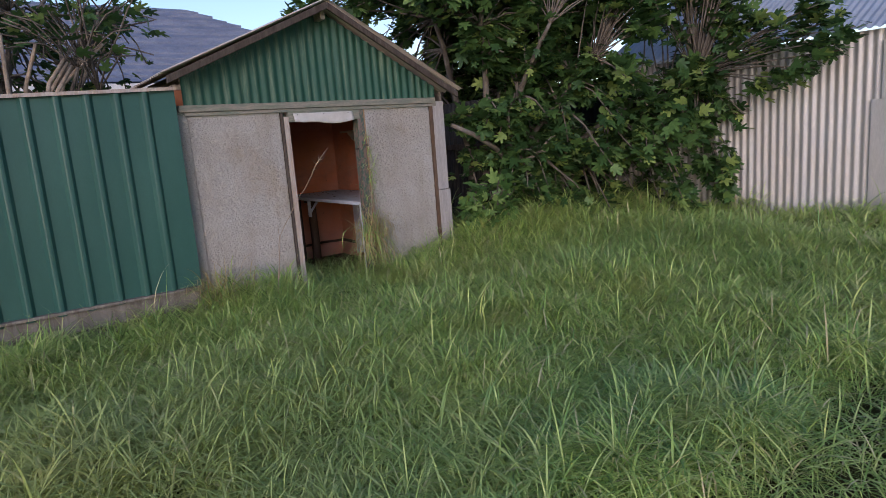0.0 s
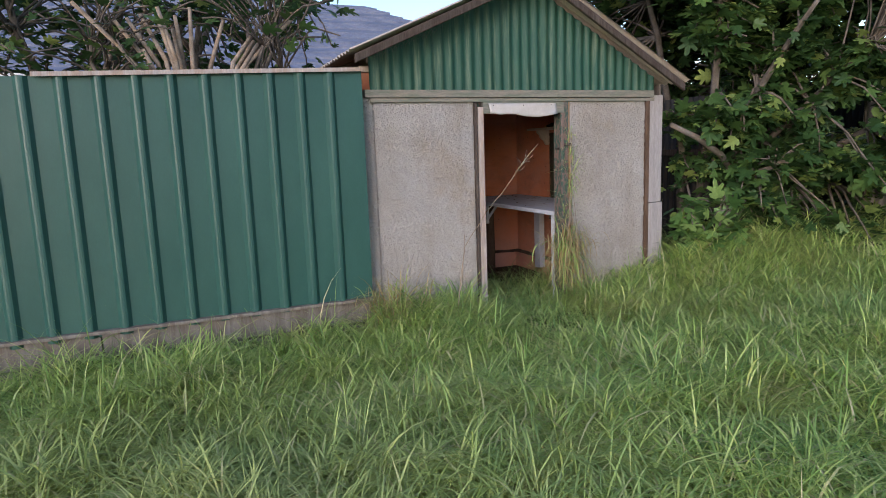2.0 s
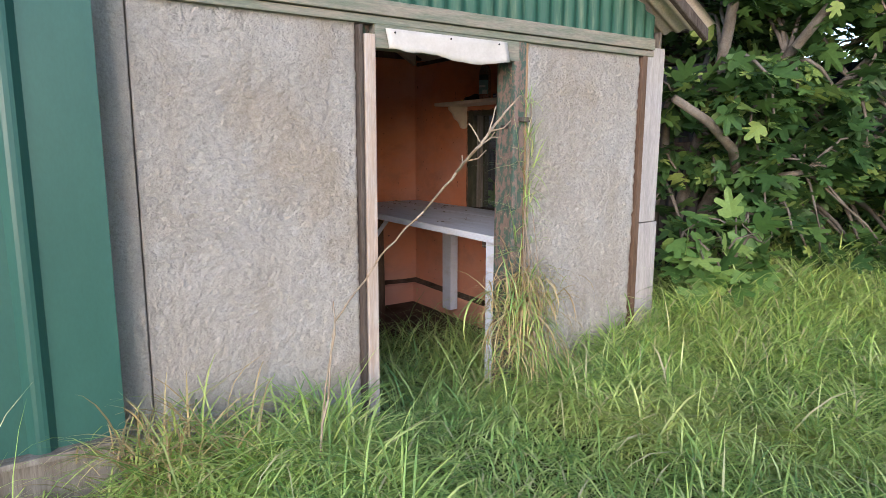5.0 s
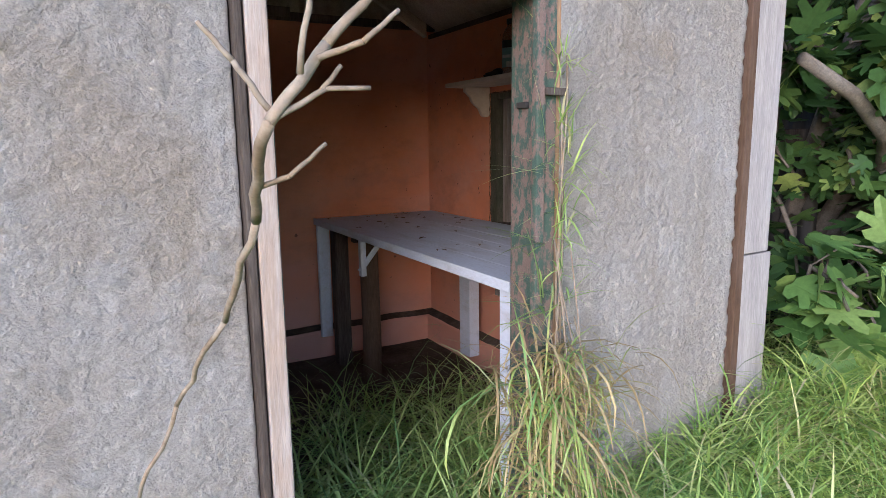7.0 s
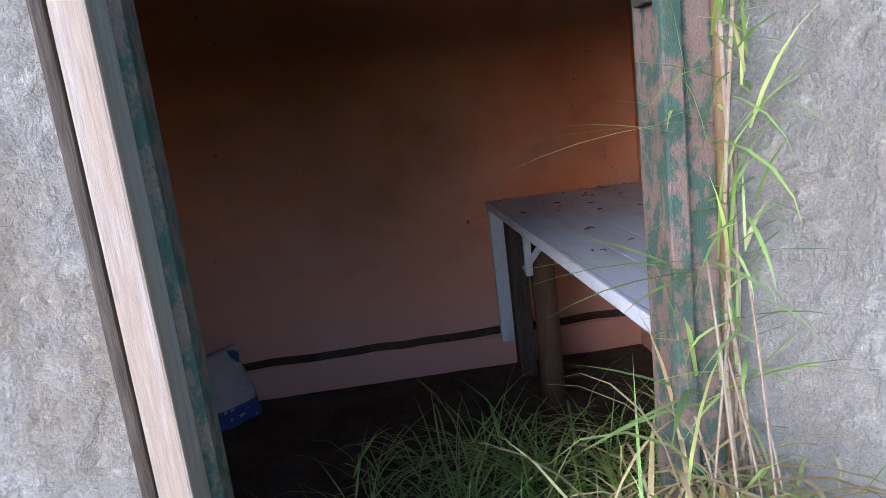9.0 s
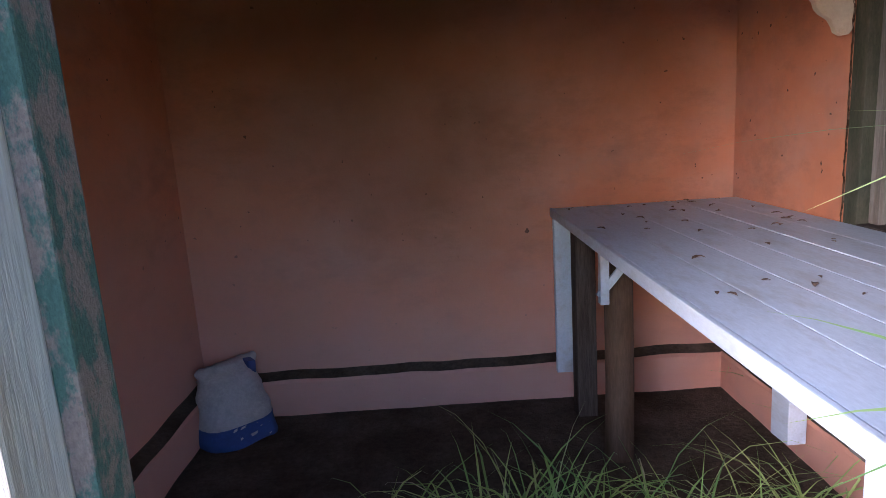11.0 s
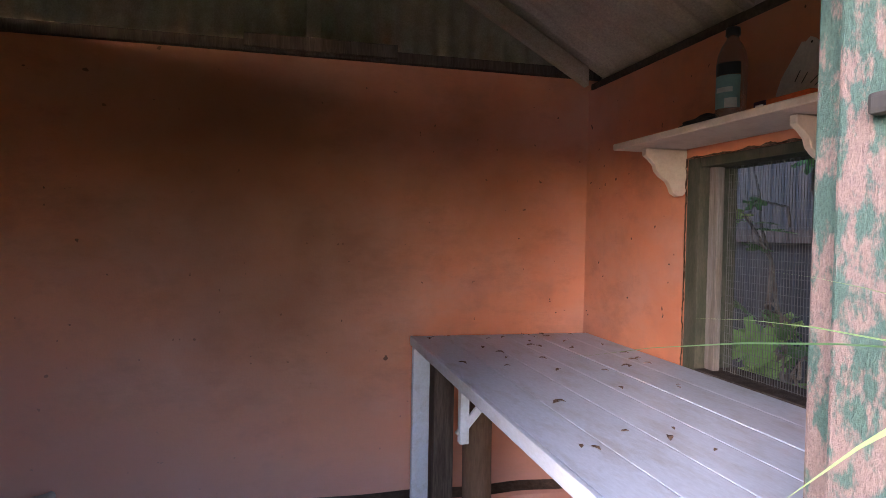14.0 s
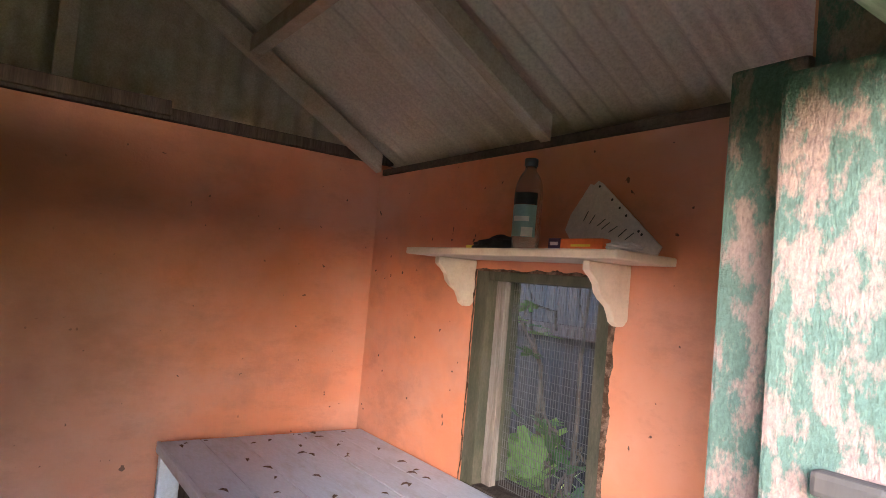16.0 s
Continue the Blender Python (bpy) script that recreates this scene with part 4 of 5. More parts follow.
fig_tree("fig_sapling", "low fig sapling with large fresh green leaves", (4.25, 5.02, 0.3), [(4.1, 5.0, 0.9), (4.4, 4.95, 0.95), (4.25, 4.85, 0.75)], 31, sap, FIG_YOUNG, 5, 0.014, 0.15)


limbs_l = [(-0.9, 6.3, 2.9), (0.2, 6.2, 2.75), (0.9, 6.4, 2.5), (-2.1, 6.1, 2.9), (-1.5, 6.6, 3.3), (0.5, 6.9, 3.2), (1.3, 6.8, 2.9), (-0.3, 6.0, 2.3), (-2.8, 6.3, 2.4), (0.75, 5.9, 2.25), (-3.4, 6.6, 3.2), (-2.4, 7.2, 3.4), (0.0, 7.4, 3.5), (1.0, 7.4, 3.3), (-1.2, 5.8, 2.5)]
tips_l = cloud(620, (-3.6, 5.5, 2.0), (1.55, 7.8, 3.7), lambda x, y, z: z < 3.3 - 0.25 * max(0, x) and not (x > 1.0 and y < 7.0 and z < 2.35))
fig_tree("fig_tree", "gnarled half-bare fig tree behind the fence", (-0.4, 6.7, 0.25), limbs_l, 41, tips_l, FIG_LEAF, 6, 0.05, 0.11)
bare = cloud(300, (-3.6, 5.5, 2.1), (1.5, 6.9, 3.3), lambda x, y, z: z < 3.2 - 0.25 * max(0, x) and not (x > 1.0 and z < 2.35))
fig_tree("fig_tree", "leafless tangled grey fig branches behind the fence", (0.3, 6.1, 0.25), limbs_l[2:12], 43, bare, FIG_LEAF, 0.5, 0.035, 0.10)
# pruned stubs
stubs = thing("pruned_stump", "cluster of pale pruned fig stubs behind the fence", "stump", at=(0.35, 5.75, 0.22))
bm = bmesh.new()
for k in range(16):
    a = rng.uniform(-0.7, 0.7)
    l = rng.uniform(0.35, 0.75)
    tube(bm, [(a * 0.2, 0, 0), (a * 0.35, rng.uniform(-0.1, 0.1), 1.55), (a * 0.55, rng.uniform(-0.15, 0.15), 1.75 + l * 0.3), (a * 0.9 * l + a * 0.4, rng.uniform(-0.2, 0.2), 1.75 + l * 0.75)], [0.03, 0.022, 0.016, 0.013], 7)
tagged(part("stub", bm, STEM_DRY, stubs, "pale cut stubs", True), kind="stuff")

# grey fence beyond the window, and a shoot under the sill
side_fence = thing("side_fence", "dull grey corrugated iron fence beside the shed", "fence")
v, f = corrugated(3.7, 1.72, 0.076, 0.018, 0.0012, 8, None, 2, 0.01)
mesh_part("iron_sheet", [(4.7 + q[1], 5.5 + q[0], 0.22 + q[2]) for q in v], f, GREY_IRON, side_fence, "", True)
boxed("rail", (4.655, 4.688, 5.5, 9.2, 1.40, 1.46), TIMBER_DARK, side_fence, "dark fence rail", 0.003)
# plain iron fences that close the yard behind the fig tree
back_fence = thing("back_fence", "dull grey corrugated iron fence behind the fig tree", "fence")
v, f = corrugated(4.5, 2.0, 0.076, 0.018, 0.0012, 6, None, 2, 0.01)
mesh_part("iron_sheet", [(4.75 + q[0], 9.25 + q[1], 0.22 + q[2]) for q in v], f, GREY_IRON, back_fence, "", True)
v, f = corrugated(3.7, 2.0, 0.076, 0.018, 0.0012, 6, None, 2, 0.01)
mesh_part("iron_sheet", [(7.7 + q[1], 5.45 + q[0], 0.22 + q[2]) for q in v], f, GREY_IRON, back_fence, "", True)
shoot = [np.array((3.86 + 0.14 * random.random(), 6.34 + 0.28 * random.random(), 0.96 + 0.22 * random.random())) for _ in range(10)]
fig_tree("fig_shoot", "fresh green fig shoot outside the window", (3.98, 6.45, 0.2), [(3.94, 6.42, 0.98), (3.98, 6.52, 0.95), (4.15, 6.85, 1.75), (4.2, 6.6, 1.7), (4.3, 7.05, 1.6)], 51, shoot + [np.array((4.15, 6.5, 1.6)), np.array((4.2, 6.75, 1.45)), np.array((4.1, 6.62, 1.72))], FIG_YOUNG, 3, 0.012, 0.13)

# ---- things on the shelf ----
CLEAR = material("clear_plastic", 0.12, 0, 0.5)[0]
CLEAR.node_tree.nodes["Principled BSDF"].inputs["Transmission Weight"].default_value = 0.85
CLEAR.node_tree.nodes["Principled BSDF"].inputs["Base Color"].default_value = (0.62, 0.55, 0.48, 1)
BLACK = plain("black_plastic", (0.018, 0.017, 0.016), 0.45)
LABEL_TEAL = plain("label_blue_green", (0.26, 0.42, 0.42), 0.5)
LABEL_WHITE = plain("label_white", (0.72, 0.72, 0.68), 0.5)
ORANGE = plain("orange_card", (0.75, 0.16, 0.035), 0.5)
PURPLE = plain("dark_purple_card", (0.045, 0.02, 0.06), 0.5)
YELLOW = plain("yellow_card", (0.70, 0.58, 0.06), 0.5)
CLOTH = worn("black_cloth", (0.012, 0.011, 0.01), (0.03, 0.026, 0.022), (12, 12, 12), 0.95, 0, (0.4, 0.6), 200, 0.3, 0.4, 0.003)
BOARD_GREY = worn("grey_scuffed_board", (0.72, 0.64, 0.56), (0.58, 0.50, 0.43), (7, 7, 7), 0.7, 0, (0.42, 0.68), 120, 0.25, 0.2, 0.002)
PAPER = worn("crumpled_white_sheet", (0.56, 0.53, 0.50), (0.46, 0.43, 0.39), (8, 8, 8), 0.6, 0, (0.4, 0.7), 90, 0.12, 0.25, 0.003)
STRAW = leafy("dry_straw", [(0.0, (0.38, 0.27, 0.12)), (0.45, (0.60, 0.46, 0.24)), (0.7, (0.66, 0.54, 0.26)), (0.8, (0.36, 0.44, 0.12)), (1.0, (0.45, 0.56, 0.17))], 0.2)


def lathe(name, prof, mat, parent, sides=24, label="", a0=0.0, a1=math.tau):
    full = a1 - a0 >= math.tau - 1e-4
    n = sides if full else sides + 1
    verts = [(r * math.cos(a0 + (a1 - a0) * k / sides), r * math.sin(a0 + (a1 - a0) * k / sides), z) for r, z in prof for k in range(n)]
    faces = []
    for i in range(len(prof) - 1):
        for k in range(sides):
            b = (k + 1) % n
            faces.append((i * n + k, i * n + b, (i + 1) * n + b, (i + 1) * n + k))
    return mesh_part(name, verts, faces, mat, parent, label, True)


def writing(name, text, size, m, mat, parent, label=""):
    c = bpy.data.curves.new(name, "FONT")
    c.body, c.size, c.align_x, c.align_y, c.extrude = text, size, "CENTER", "CENTER", 0.0004
    tmp = bpy.data.objects.new(name, c)
    scene.collection.objects.link(tmp)
    me = bpy.data.meshes.new_from_object(tmp.evaluated_get(bpy.context.evaluated_depsgraph_get()))
    bpy.data.objects.remove(tmp)
    me.materials.append(mat)
    ob = new(name, me)
    ob.parent = parent
    ob.matrix_local = m
    return tagged(ob, label)


bottle = thing("bottle", "clear plastic bottle with black cap and torn label", "bottle", at=(3.56, 6.245, 1.7105))
lathe("body", [(0.0, 0.004), (0.030, 0.0), (0.036, 0.008), (0.037, 0.05), (0.036, 0.06), (0.037, 0.07), (0.037, 0.155), (0.034, 0.175), (0.026, 0.196), (0.0155, 0.212), (0.0145, 0.222), (0.0, 0.223)], CLEAR, bottle, 28)
lathe("cap", [(0.0, 0.243), (0.0165, 0.243), (0.0178, 0.240), (0.0178, 0.2235), (0.0150, 0.2225)], BLACK, bottle, 28, "black screw cap")
A0 = radians(150)
lathe("label", [(0.0376, 0.035), (0.0376, 0.118)], LABEL_TEAL, bottle, 16, "blue-green paper label", A0, A0 + 2.0)
lathe("label", [(0.0378, 0.119), (0.0378, 0.150)], BLACK, bottle, 16, "black label band", A0, A0 + 2.0)
lathe("label", [(0.0380, 0.036), (0.0380, 0.060)], LABEL_WHITE, bottle, 8, "white barcode patch", A0 + 1.0, A0 + 1.8)
lathe("label", [(0.0380, 0.075), (0.0380, 0.088)], LABEL_WHITE, bottle, 8, "pale printed bar", A0 + 0.3, A0 + 1.5)

offcut = thing("sheet_offcut", "grey drilled board offcut leaning on the wall", "board", at=(3.64, 6.0, 1.7105))
bm = bmesh.new()
# outline in the wall's plane: u along the shelf towards the door, w up
out = [(-0.185, 0.065), (-0.175, 0.105), (-0.125, 0.185), (-0.112, 0.182), (-0.100, 0.192), (-0.088, 0.186), (0.115, 0.022), (0.105, 0.0), (-0.125, 0.0)]
vs = [bm.verts.new((0, -u, w)) for u, w in out]
fc = bm.faces.new(vs)
ex = bmesh.ops.extrude_face_region(bm, geom=[fc])
bmesh.ops.translate(bm, vec=(0.005, 0, 0), verts=[q for q in ex["geom"] if isinstance(q, bmesh.types.BMVert)])
panel = part("panel", bm, BOARD_GREY, offcut)
for u, w in ((-0.092, 0.176), (-0.045, 0.139), (-0.018, 0.117), (0.005, 0.097), (0.048, 0.058), (0.058, 0.05)):
    bm = bmesh.new()
    bmesh.ops.create_circle(bm, cap_ends=True, radius=0.0035, segments=10, matrix=pose(-0.0006, -u, w, 0, 90, 0))
    part("screw_hole", bm, BLACK, offcut, "dark drilled hole")
for i in range(7):
    bm = bmesh.new()
    box(bm, -0.0012, -0.0002, -0.001, 0.001, -0.014, 0.014, pose(0, 0.115 - 0.022 * i + random.uniform(-0.01, 0.01), 0.10 - 0.009 * i, random.uniform(20, 65), 0, 0))
    part("pen_mark", bm, BLACK, offcut, "scribbled dark mark")
offcut.rotation_euler = (0, radians(8), 0)
offcut.location.x = 3.632

carton = thing("small_carton", "slim orange and purple cardboard carton", "carton", at=(3.55, 6.05, 1.7105))
boxed("sleeve", (-0.014, 0.014, -0.085, 0.045, 0.006, 0.030), ORANGE, carton, "orange printed card", 0.002)
boxed("end_panel", (-0.0145, 0.0145, 0.046, 0.085, 0.006, 0.031), PURPLE, carton, "dark purple end", 0.002)
boxed("base_sheet", (-0.022, 0.022, -0.075, 0.09, 0.0, 0.0055), LABEL_WHITE, carton, "white folded leaflet", 0.001)
boxed("bar", (-0.0152, -0.0146, 0.052, 0.078, 0.014, 0.022), LABEL_WHITE, carton, "pale printed bar", 0)
boxed("bar", (-0.0148, -0.0142, -0.05, 0.01, 0.011, 0.016), YELLOW, carton, "yellow printed bar", 0)
crumple = thing("crumpled_wrapper", "small crumpled white paper wrapper", "wrapper", at=(3.56, 5.925, 1.7105))
bm = bmesh.new()
bmesh.ops.create_icosphere(bm, subdivisions=3, radius=1)
for q in bm.verts:
    k = 1 + 0.35 * noise.noise(q.co * 2.6)
    q.co = Vector((q.co.x * 0.024 * k, q.co.y * 0.045 * k, 0.011 + 0.012 * q.co.z * k))
part("paper", bm, PAPER, crumple, "")
rag = thing("rag", "black rag bunched on the shelf", "rag", at=(3.57, 6.37, 1.711))
bm = bmesh.new()
bmesh.ops.create_icosphere(bm, subdivisions=4, radius=1)
for q in bm.verts:
    k = 1 + 0.3 * noise.noise(q.co * 2.2)
    ry = q.co.y
    q.co = Vector((q.co.x * 0.05 * k, q.co.y * 0.085 * k, max(0.0, 0.012 + (0.026 - 0.014 * ry) * q.co.z * k)))
part("folds", bm, CLOTH, rag, "", True)
ycard = thing("yellow_packet", "small flat yellow packet under the rag", "packet", at=(3.60, 6.49, 1.7105))
boxed("sleeve", (-0.02, 0.02, -0.04, 0.035, 0.0, 0.018), YELLOW, ycard, "", 0.002, 0.001)

# ---- bag of cement, slumped in the corner ----
bag = thing("cement_bag", "slumped white and blue paper sack in the corner", "sack", at=(1.645, 7.075, 0.226))
SACK = worn("sack_paper", (0.55, 0.52, 0.52), (0.36, 0.34, 0.36), (8, 8, 8), 0.8, 0, (0.45, 0.7), 90, 0.25, 0.3, 0.004)
SACK_BLUE = plain("sack_blue_print", (0.05, 0.10, 0.30), 0.7)


def sack_part(name, v0, v1, mat, label, puff=0.0):
    """A band of a slumped sack: u runs round it, v from its foot to its gathered top."""
    verts, faces = [], []
    n, m = 40, 14
    for j in range(m + 1):
        v = v0 + (v1 - v0) * j / m
        wide = 0.15 * (1 - 0.30 * v ** 1.5) + 0.012 * math.exp(-((v - 0.95) / 0.06) ** 2)
        deep = 0.105 * (1 - v) ** 0.7 + 0.018
        for i in range(n):
            a = math.tau * i / n
            ca, sa = math.cos(a), math.sin(a)
            k = noise.noise(Vector((ca * 1.6, sa * 1.6, v * 4))) + 0.5 * noise.noise(Vector((ca * 4, sa * 4, v * 9)))
            x = wide * math.copysign(abs(ca) ** 0.7, ca) * (1 + 0.07 * k) + 0.02 * v
            y = deep * math.copysign(abs(sa) ** 0.8, sa) * (1 + 0.18 * k) + 0.09 * v
            verts.append((x * (1 + puff), y * (1 + puff), max(0.0, 0.27 * v + 0.014 * k * v)))
    for j in range(m):
        for i in range(n):
            faces.append((j * n + i, j * n + (i + 1) % n, (j + 1) * n + (i + 1) % n, (j + 1) * n + i))
    faces.append(tuple(m * n + i for i in range(n)))
    return mesh_part(name, verts, faces, mat, bag, label, True)


sack_part("body", 0.0, 0.86, SACK, "white crumpled paper")
sack_part("hem", 0.0, 0.24, SACK_BLUE, "blue printed lower band", 0.012)
top = sack_part("folded_top", 0.82, 1.0, SACK, "folded white top", 0.05)
boxed("blue_corner", (0.085, 0.125, 0.03, 0.085, 0.20, 0.265), SACK_BLUE, bag, "blue printed corner", 0.008, 0.006)
bag.rotation_euler = (0, 0, radians(43))

# white torn sheet nailed over the door head
sheet = thing("torn_sheet", "torn white sheet nailed across the door head", "sheet", at=(2.525, FX - 0.024, 1.80))
nx, nz = 24, 5
verts, faces = [], []
for j in range(nz + 1):
    for i in range(nx + 1):
        u, w = i / nx, j / nz
        low_edge = -0.042 + 0.012 * math.sin(u * 7) + 0.006 * noise.noise(Vector((u * 9, 0, 0))) + 0.016 * max(0, 0.12 - u) * 8
        z = low_edge + (0.043 - low_edge) * w
        verts.append((-0.275 + 0.55 * u + 0.01 * (1 - w), -0.006 - 0.012 * (1 - w) * (0.5 + noise.noise(Vector((u * 4, w, 3)))), z))
for j in range(nz):
    for i in range(nx):
        a = j * (nx + 1) + i
        faces.append((a, a + 1, a + nx + 2, a + nx + 1))
sh = mesh_part("sheet", verts, faces, PAPER, sheet, "", True)
sh.modifiers.new("thick", "SOLIDIFY").thickness = 0.003
for x in (-0.24, 0.0, 0.23):
    bm = bmesh.new()
    bmesh.ops.create_uvsphere(bm, u_segments=8, v_segments=5, radius=0.004, matrix=Matrix.Translation((x, -0.012, 0.03)))
    part("nail", bm, BLACK, sheet, "dark nail head")


# ---- runner grass on the jamb, straw at its foot ----
def tuft_nodes(nodes, per, spread, seed):
    r = np.random.default_rng(seed)
    return np.concatenate([np.array(n)[None] + r.normal(0, spread, (per, 3)) * np.array([1, 0.5, 1]) for n in nodes])


runner = thing("climbing_grass", "runner grass climbing the door jamb", "grass", at=(0, 0, 0))
bm = bmesh.new()
for k in range(4):
    pts = [(2.925 + 0.012 * math.sin(z * 9 + k * 2), FX - 0.03 - 0.01 * math.cos(z * 7 + k), z) for z in np.linspace(0.25, 1.15 + 0.16 * k, 12)]
    tube(bm, pts, [0.0032] * 12, 5)
part("runner", bm, STEM_DRY, runner, "tan runner stems", True)
nodes = [(2.925, FX - 0.035, z) for z in (1.62, 1.47, 1.40, 1.33, 1.25, 1.18, 1.10, 1.02)]
rts = tuft_nodes(nodes, 18, 0.016, 5)
rr = np.random.default_rng(6)
blades("leaf_blades", "fresh green blades", rts, rr.uniform(0.06, 0.18, len(rts)), rr.uniform(0.003, 0.006, len(rts)), 61, GRASS, (0.2, 1.3), 1.7, None, 4, runner)
rts = tuft_nodes([(2.868, FX - 0.036, 1.36), (2.868, FX - 0.036, 1.17), (2.87, FX - 0.036, 1.02)], 6, 0.010, 8)
blades("leaf_blades", "long green blades across the opening", rts, rr.uniform(0.16, 0.30, len(rts)), rr.uniform(0.005, 0.008, len(rts)), 65, GRASS, (0.1, 0.7), 0.5, math.pi + 0.1, 5, runner, 1.1)
tangle = thing("straw_tangle", "tangle of dry straw at the foot of the jamb", "dry grass")
rts = np.stack([rr.normal(2.87, 0.07, 520), rr.uniform(4.97, 5.10, 520), rr.triangular(0.42, 0.80, 0.95, 520)], 1)
blades("straw", "dry tan straw", rts, rr.uniform(0.12, 0.36, 520), rr.uniform(0.003, 0.007, 520), 62, STRAW, (1.2, 3.4), 1.6, None, 6, tangle, 0.5)
rts = np.stack([rr.normal(2.84, 0.08, 150), rr.uniform(4.95, 5.08, 150), rr.uniform(0.35, 0.88, 150)], 1)
blades("fresh_grass", "fresh green blades among the straw", rts, rr.uniform(0.14, 0.34, 150), rr.uniform(0.004, 0.007, 150), 64, GRASS, (0.6, 2.4), 1.4, None, 5, tangle)
bm = bmesh.new()
for k in range(9):
    a, h = rr.uniform(0, math.tau), rr.uniform(0.55, 0.98)
    x0, r = rr.normal(2.89, 0.03), rr.uniform(0.06, 0.2)
    tube(bm, [(x0 + r * t * math.cos(a), 5.06 - 0.10 * t - 0.05 * abs(math.sin(a)) * t, h * (1 - t) ** 0.8 + 0.28 + 0.10 * math.sin(t * 3.0) - 0.22 * t * h) for t in np.linspace(0, 1, 9)], [0.0019] * 9, 5)
tagged(part("runner_stem", bm, STEM_DRY, tangle, "bleached trailing runner stems", True), kind="stuff")
rts = np.stack([rr.normal(1.42, 0.10, 320), rr.uniform(4.86, 5.02, 320), rr.uniform(0.25, 0.62, 320)], 1)
corner_straw = thing("straw_tangle", "dry straw tuft at the fence end", "dry grass")
blades("straw", "dry tan straw", rts, rr.uniform(0.12, 0.34, 320), rr.uniform(0.004, 0.007, 320), 63, STRAW, (0.7, 2.0), 0.9, None, 5, corner_straw)

# ---- dead stems before the door ----
stem = thing("dead_stem", "bare dead fennel-like stem leaning from the grass", "dead stem", at=(1.88, 4.98, 0.2))
o = Vector((1.88, 4.98, 0.2))


holder = stem


def twig(a, b, r0, r1, bow=0.0):
    a, b = Vector(a), Vector(b)
    pts = []
    for k in range(7):
        t = k / 6
        p = a.lerp(b, t) + Vector((noise.noise(a * 5 + Vector((t * 3, 0, 0))), noise.noise(a * 5 + Vector((0, t * 3, 0))), 0)) * min(0.012, 0.05 * (b - a).length) * (1 if 0 < k < 6 else 0)
        p.z += bow * math.sin(t * math.pi)
        pts.append(tuple(p - o))
    bm = bmesh.new()
    tube(bm, pts, [(r0 + (r1 - r0) * k / 6) * 0.62 for k in range(7)], 7)
    part("twig", bm, STEM_DRY, holder, "", True)


RUNS = [
    ((1.88, 4.98, 0.2), (1.90, 4.80, 0.90), 0.0045, 0.0045),
    ((1.90, 4.80, 0.90), (1.955, 4.60, 1.13), 0.0045, 0.0045),
    ((1.955, 4.60, 1.13), (1.987, 4.42, 1.27), 0.0045, 0.0045),
    ((1.987, 4.42, 1.27), (1.99, 4.28, 1.375), 0.0045, 0.005),
    ((1.99, 4.28, 1.375), (1.976, 4.17, 1.437), 0.006, 0.0055),
    ((1.976, 4.17, 1.437), (2.006, 4.165, 1.476), 0.0055, 0.005),
    ((2.006, 4.165, 1.476), (2.043, 4.16, 1.516), 0.005, 0.0035),
    ((2.043, 4.16, 1.516), (2.078, 4.16, 1.547), 0.0035, 0.0025),
    ((1.976, 4.17, 1.443), (1.96, 4.17, 1.466), 0.003, 0.0025),
    ((1.96, 4.17, 1.466), (1.945, 4.17, 1.483), 0.0025, 0.002),
    ((1.976, 4.17, 1.437), (2.006, 4.17, 1.454), 0.003, 0.0025),
    ((2.006, 4.17, 1.454), (2.031, 4.17, 1.455), 0.0025, 0.002),
    ((2.003, 4.17, 1.452), (2.015, 4.17, 1.466), 0.0025, 0.002),
    ((2.0, 4.16, 1.468), (2.016, 4.14, 1.474), 0.003, 0.0025),
    ((2.016, 4.14, 1.474), (2.035, 4.14, 1.49), 0.0025, 0.002),
    ((1.99, 4.16, 1.46), (1.994, 4.14, 1.519), 0.003, 0.002),
    ((1.985, 4.24, 1.40), (1.993, 4.2, 1.408), 0.003, 0.0025),
    ((1.993, 4.2, 1.408), (2.015, 4.2, 1.426), 0.0025, 0.002),
    ((1.986, 4.25, 1.395), (1.984, 4.25, 1.414), 0.0025, 0.002),
]
for a, b, r0, r1 in RUNS:
    twig(a, b, r0, r1)
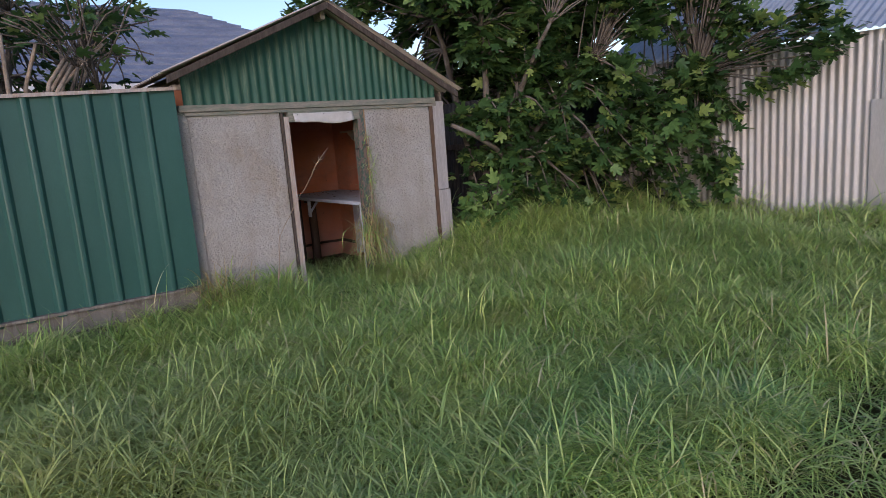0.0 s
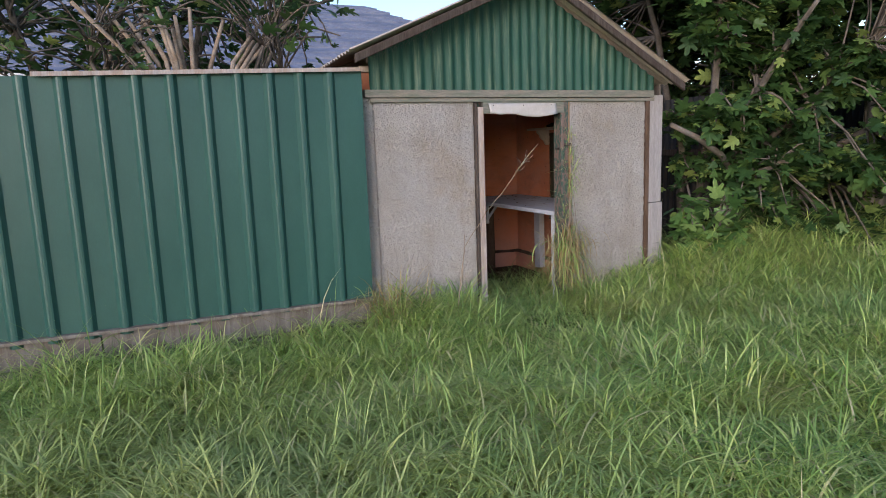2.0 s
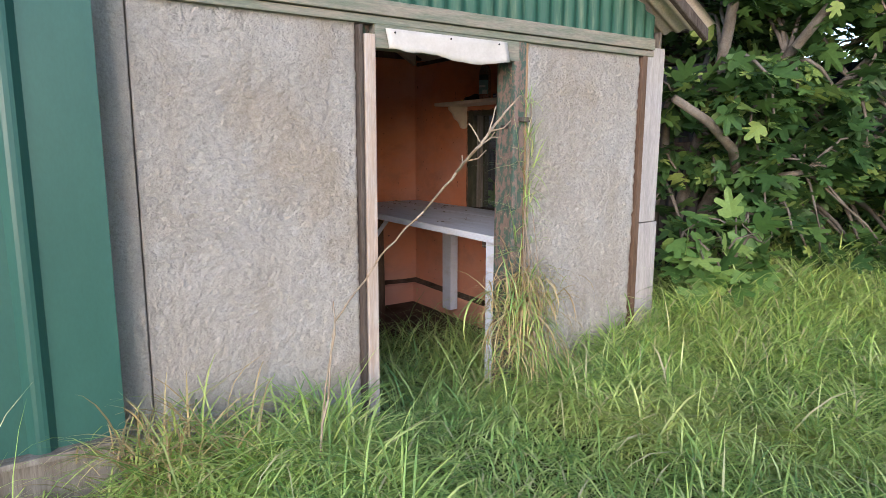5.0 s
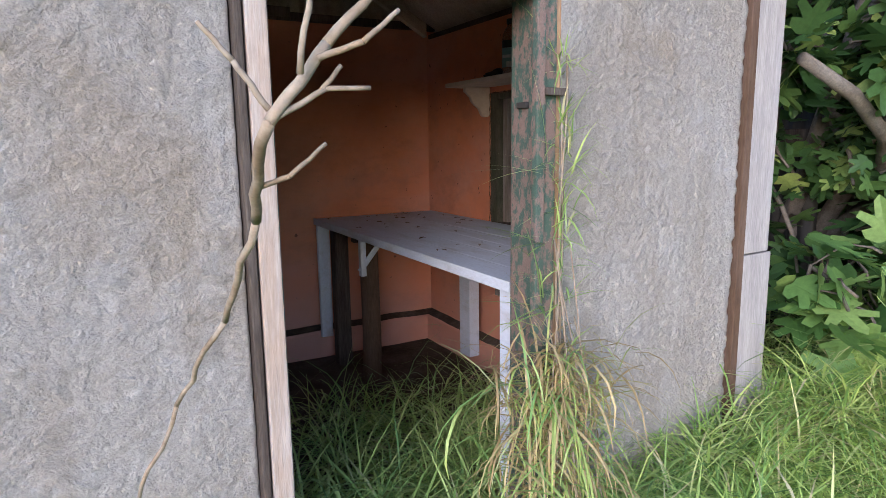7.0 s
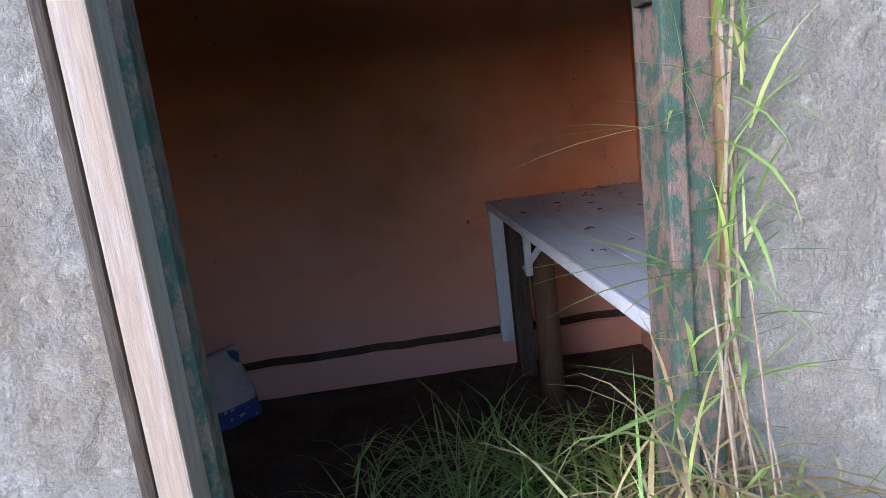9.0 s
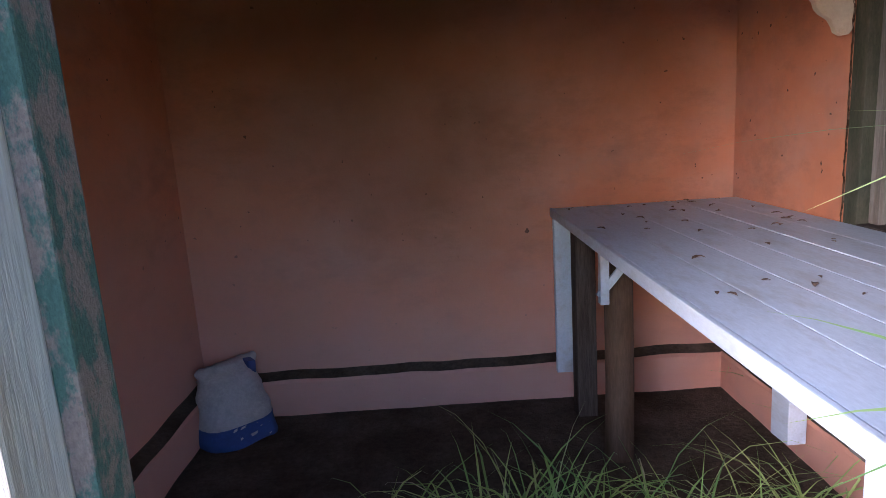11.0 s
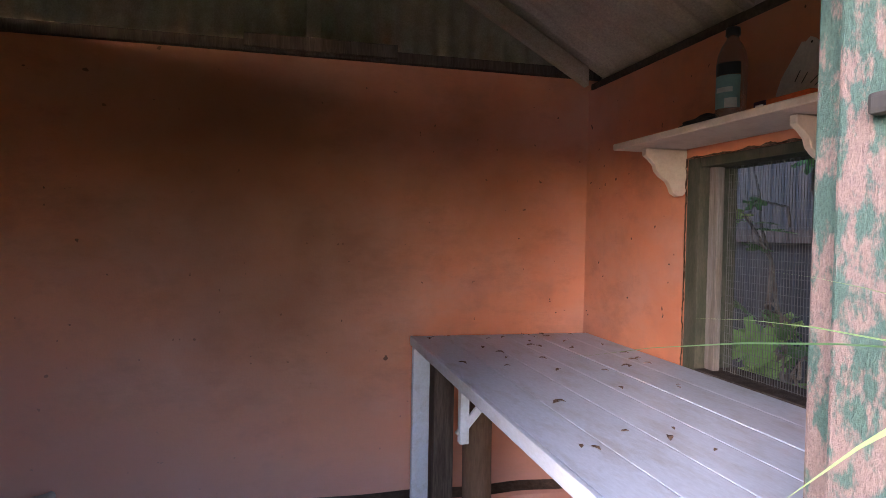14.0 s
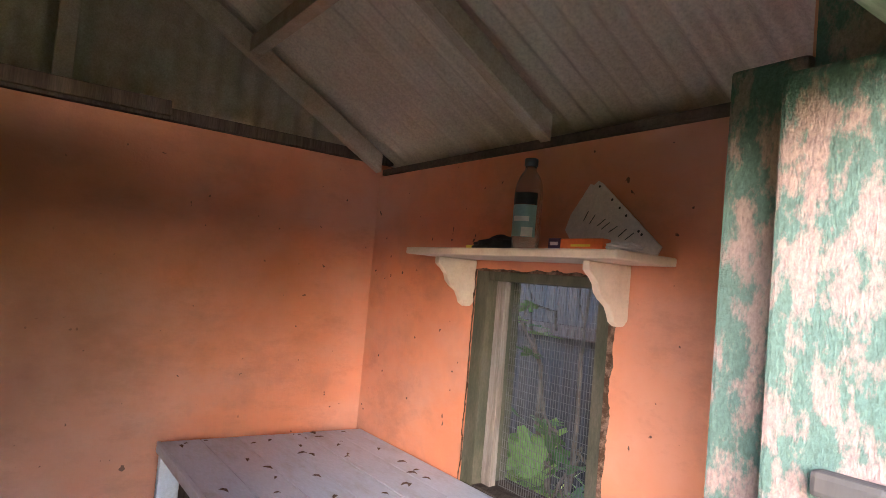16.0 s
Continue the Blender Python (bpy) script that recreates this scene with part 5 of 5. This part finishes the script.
stem2 = thing("dead_stem", "short dry brown stalk by the wall", "dead stem", at=(1.80, 4.82, 0.2))
o = Vector((1.80, 4.82, 0.2))
holder = stem2
twig((1.80, 4.82, 0.2), (1.83, 4.70, 0.7), 0.007, 0.006)
twig((1.83, 4.70, 0.7), (1.84, 4.67, 1.0), 0.006, 0.003)

# concrete stub by the corner
stub = thing("concrete_stub", "small pale concrete stub by the corner board", "post stub", at=(3.90, 5.17, 0.2))
boxed("block", (-0.035, 0.035, -0.035, 0.035, 0.0, 0.38), ROUGHCAST, stub, "", 0.008, 0.004)

# litter on the bench
for i in range(46):
    x, y = random.uniform(TX0 + 0.04, TX1 - 0.05), TY1 - 0.03 - (TY1 - TY0 - 0.43) * random.random() ** 1.7
    dry = thing("dry_leaf", "curled brown dry leaf scrap on the bench", "leaf", group="leaf scraps on the bench", at=(x, y, TZ + 0.0022))
    s = random.uniform(0.006, 0.017)
    a = random.uniform(0, math.pi)
    vs = [(s * u * math.cos(a) - 0.5 * s * w * math.sin(a), s * u * math.sin(a) + 0.5 * s * w * math.cos(a), 0.0015 + 0.006 * abs(w) * s / 0.017) for u, w in ((-1, 0), (-0.3, -0.8), (0.6, -0.6), (1, 0.1), (0.4, 0.8), (-0.4, 0.7))]
    ob = mesh_part("blade", vs, [(0, 1, 2, 3, 4, 5)], POST_BROWN, dry)
    ob.modifiers.new("thick", "SOLIDIFY").thickness = 0.001

# netting tucked under the eave
netting = thing("wire_netting", "scrap of rusty chicken wire under the eave", "wire netting", at=(0, 0, 0))
bm = bmesh.new()
for i in range(15):
    for j in range(5):
        x, z = 1.44 + 0.03 * i + (0.015 if j % 2 else 0), 2.14 + 0.022 * j + 0.012 * i
        if z < roof_line(x) - 0.04:
            for dx, dz in ((0.015, 0.011), (-0.015, 0.011), (0, -0.014)):
                tube(bm, [(x, FX - 0.035, z), (x + dx, FX - 0.037, z + dz)], [0.0008, 0.0008], 4)
tagged(part("wires", bm, WIRE, netting), kind="stuff")
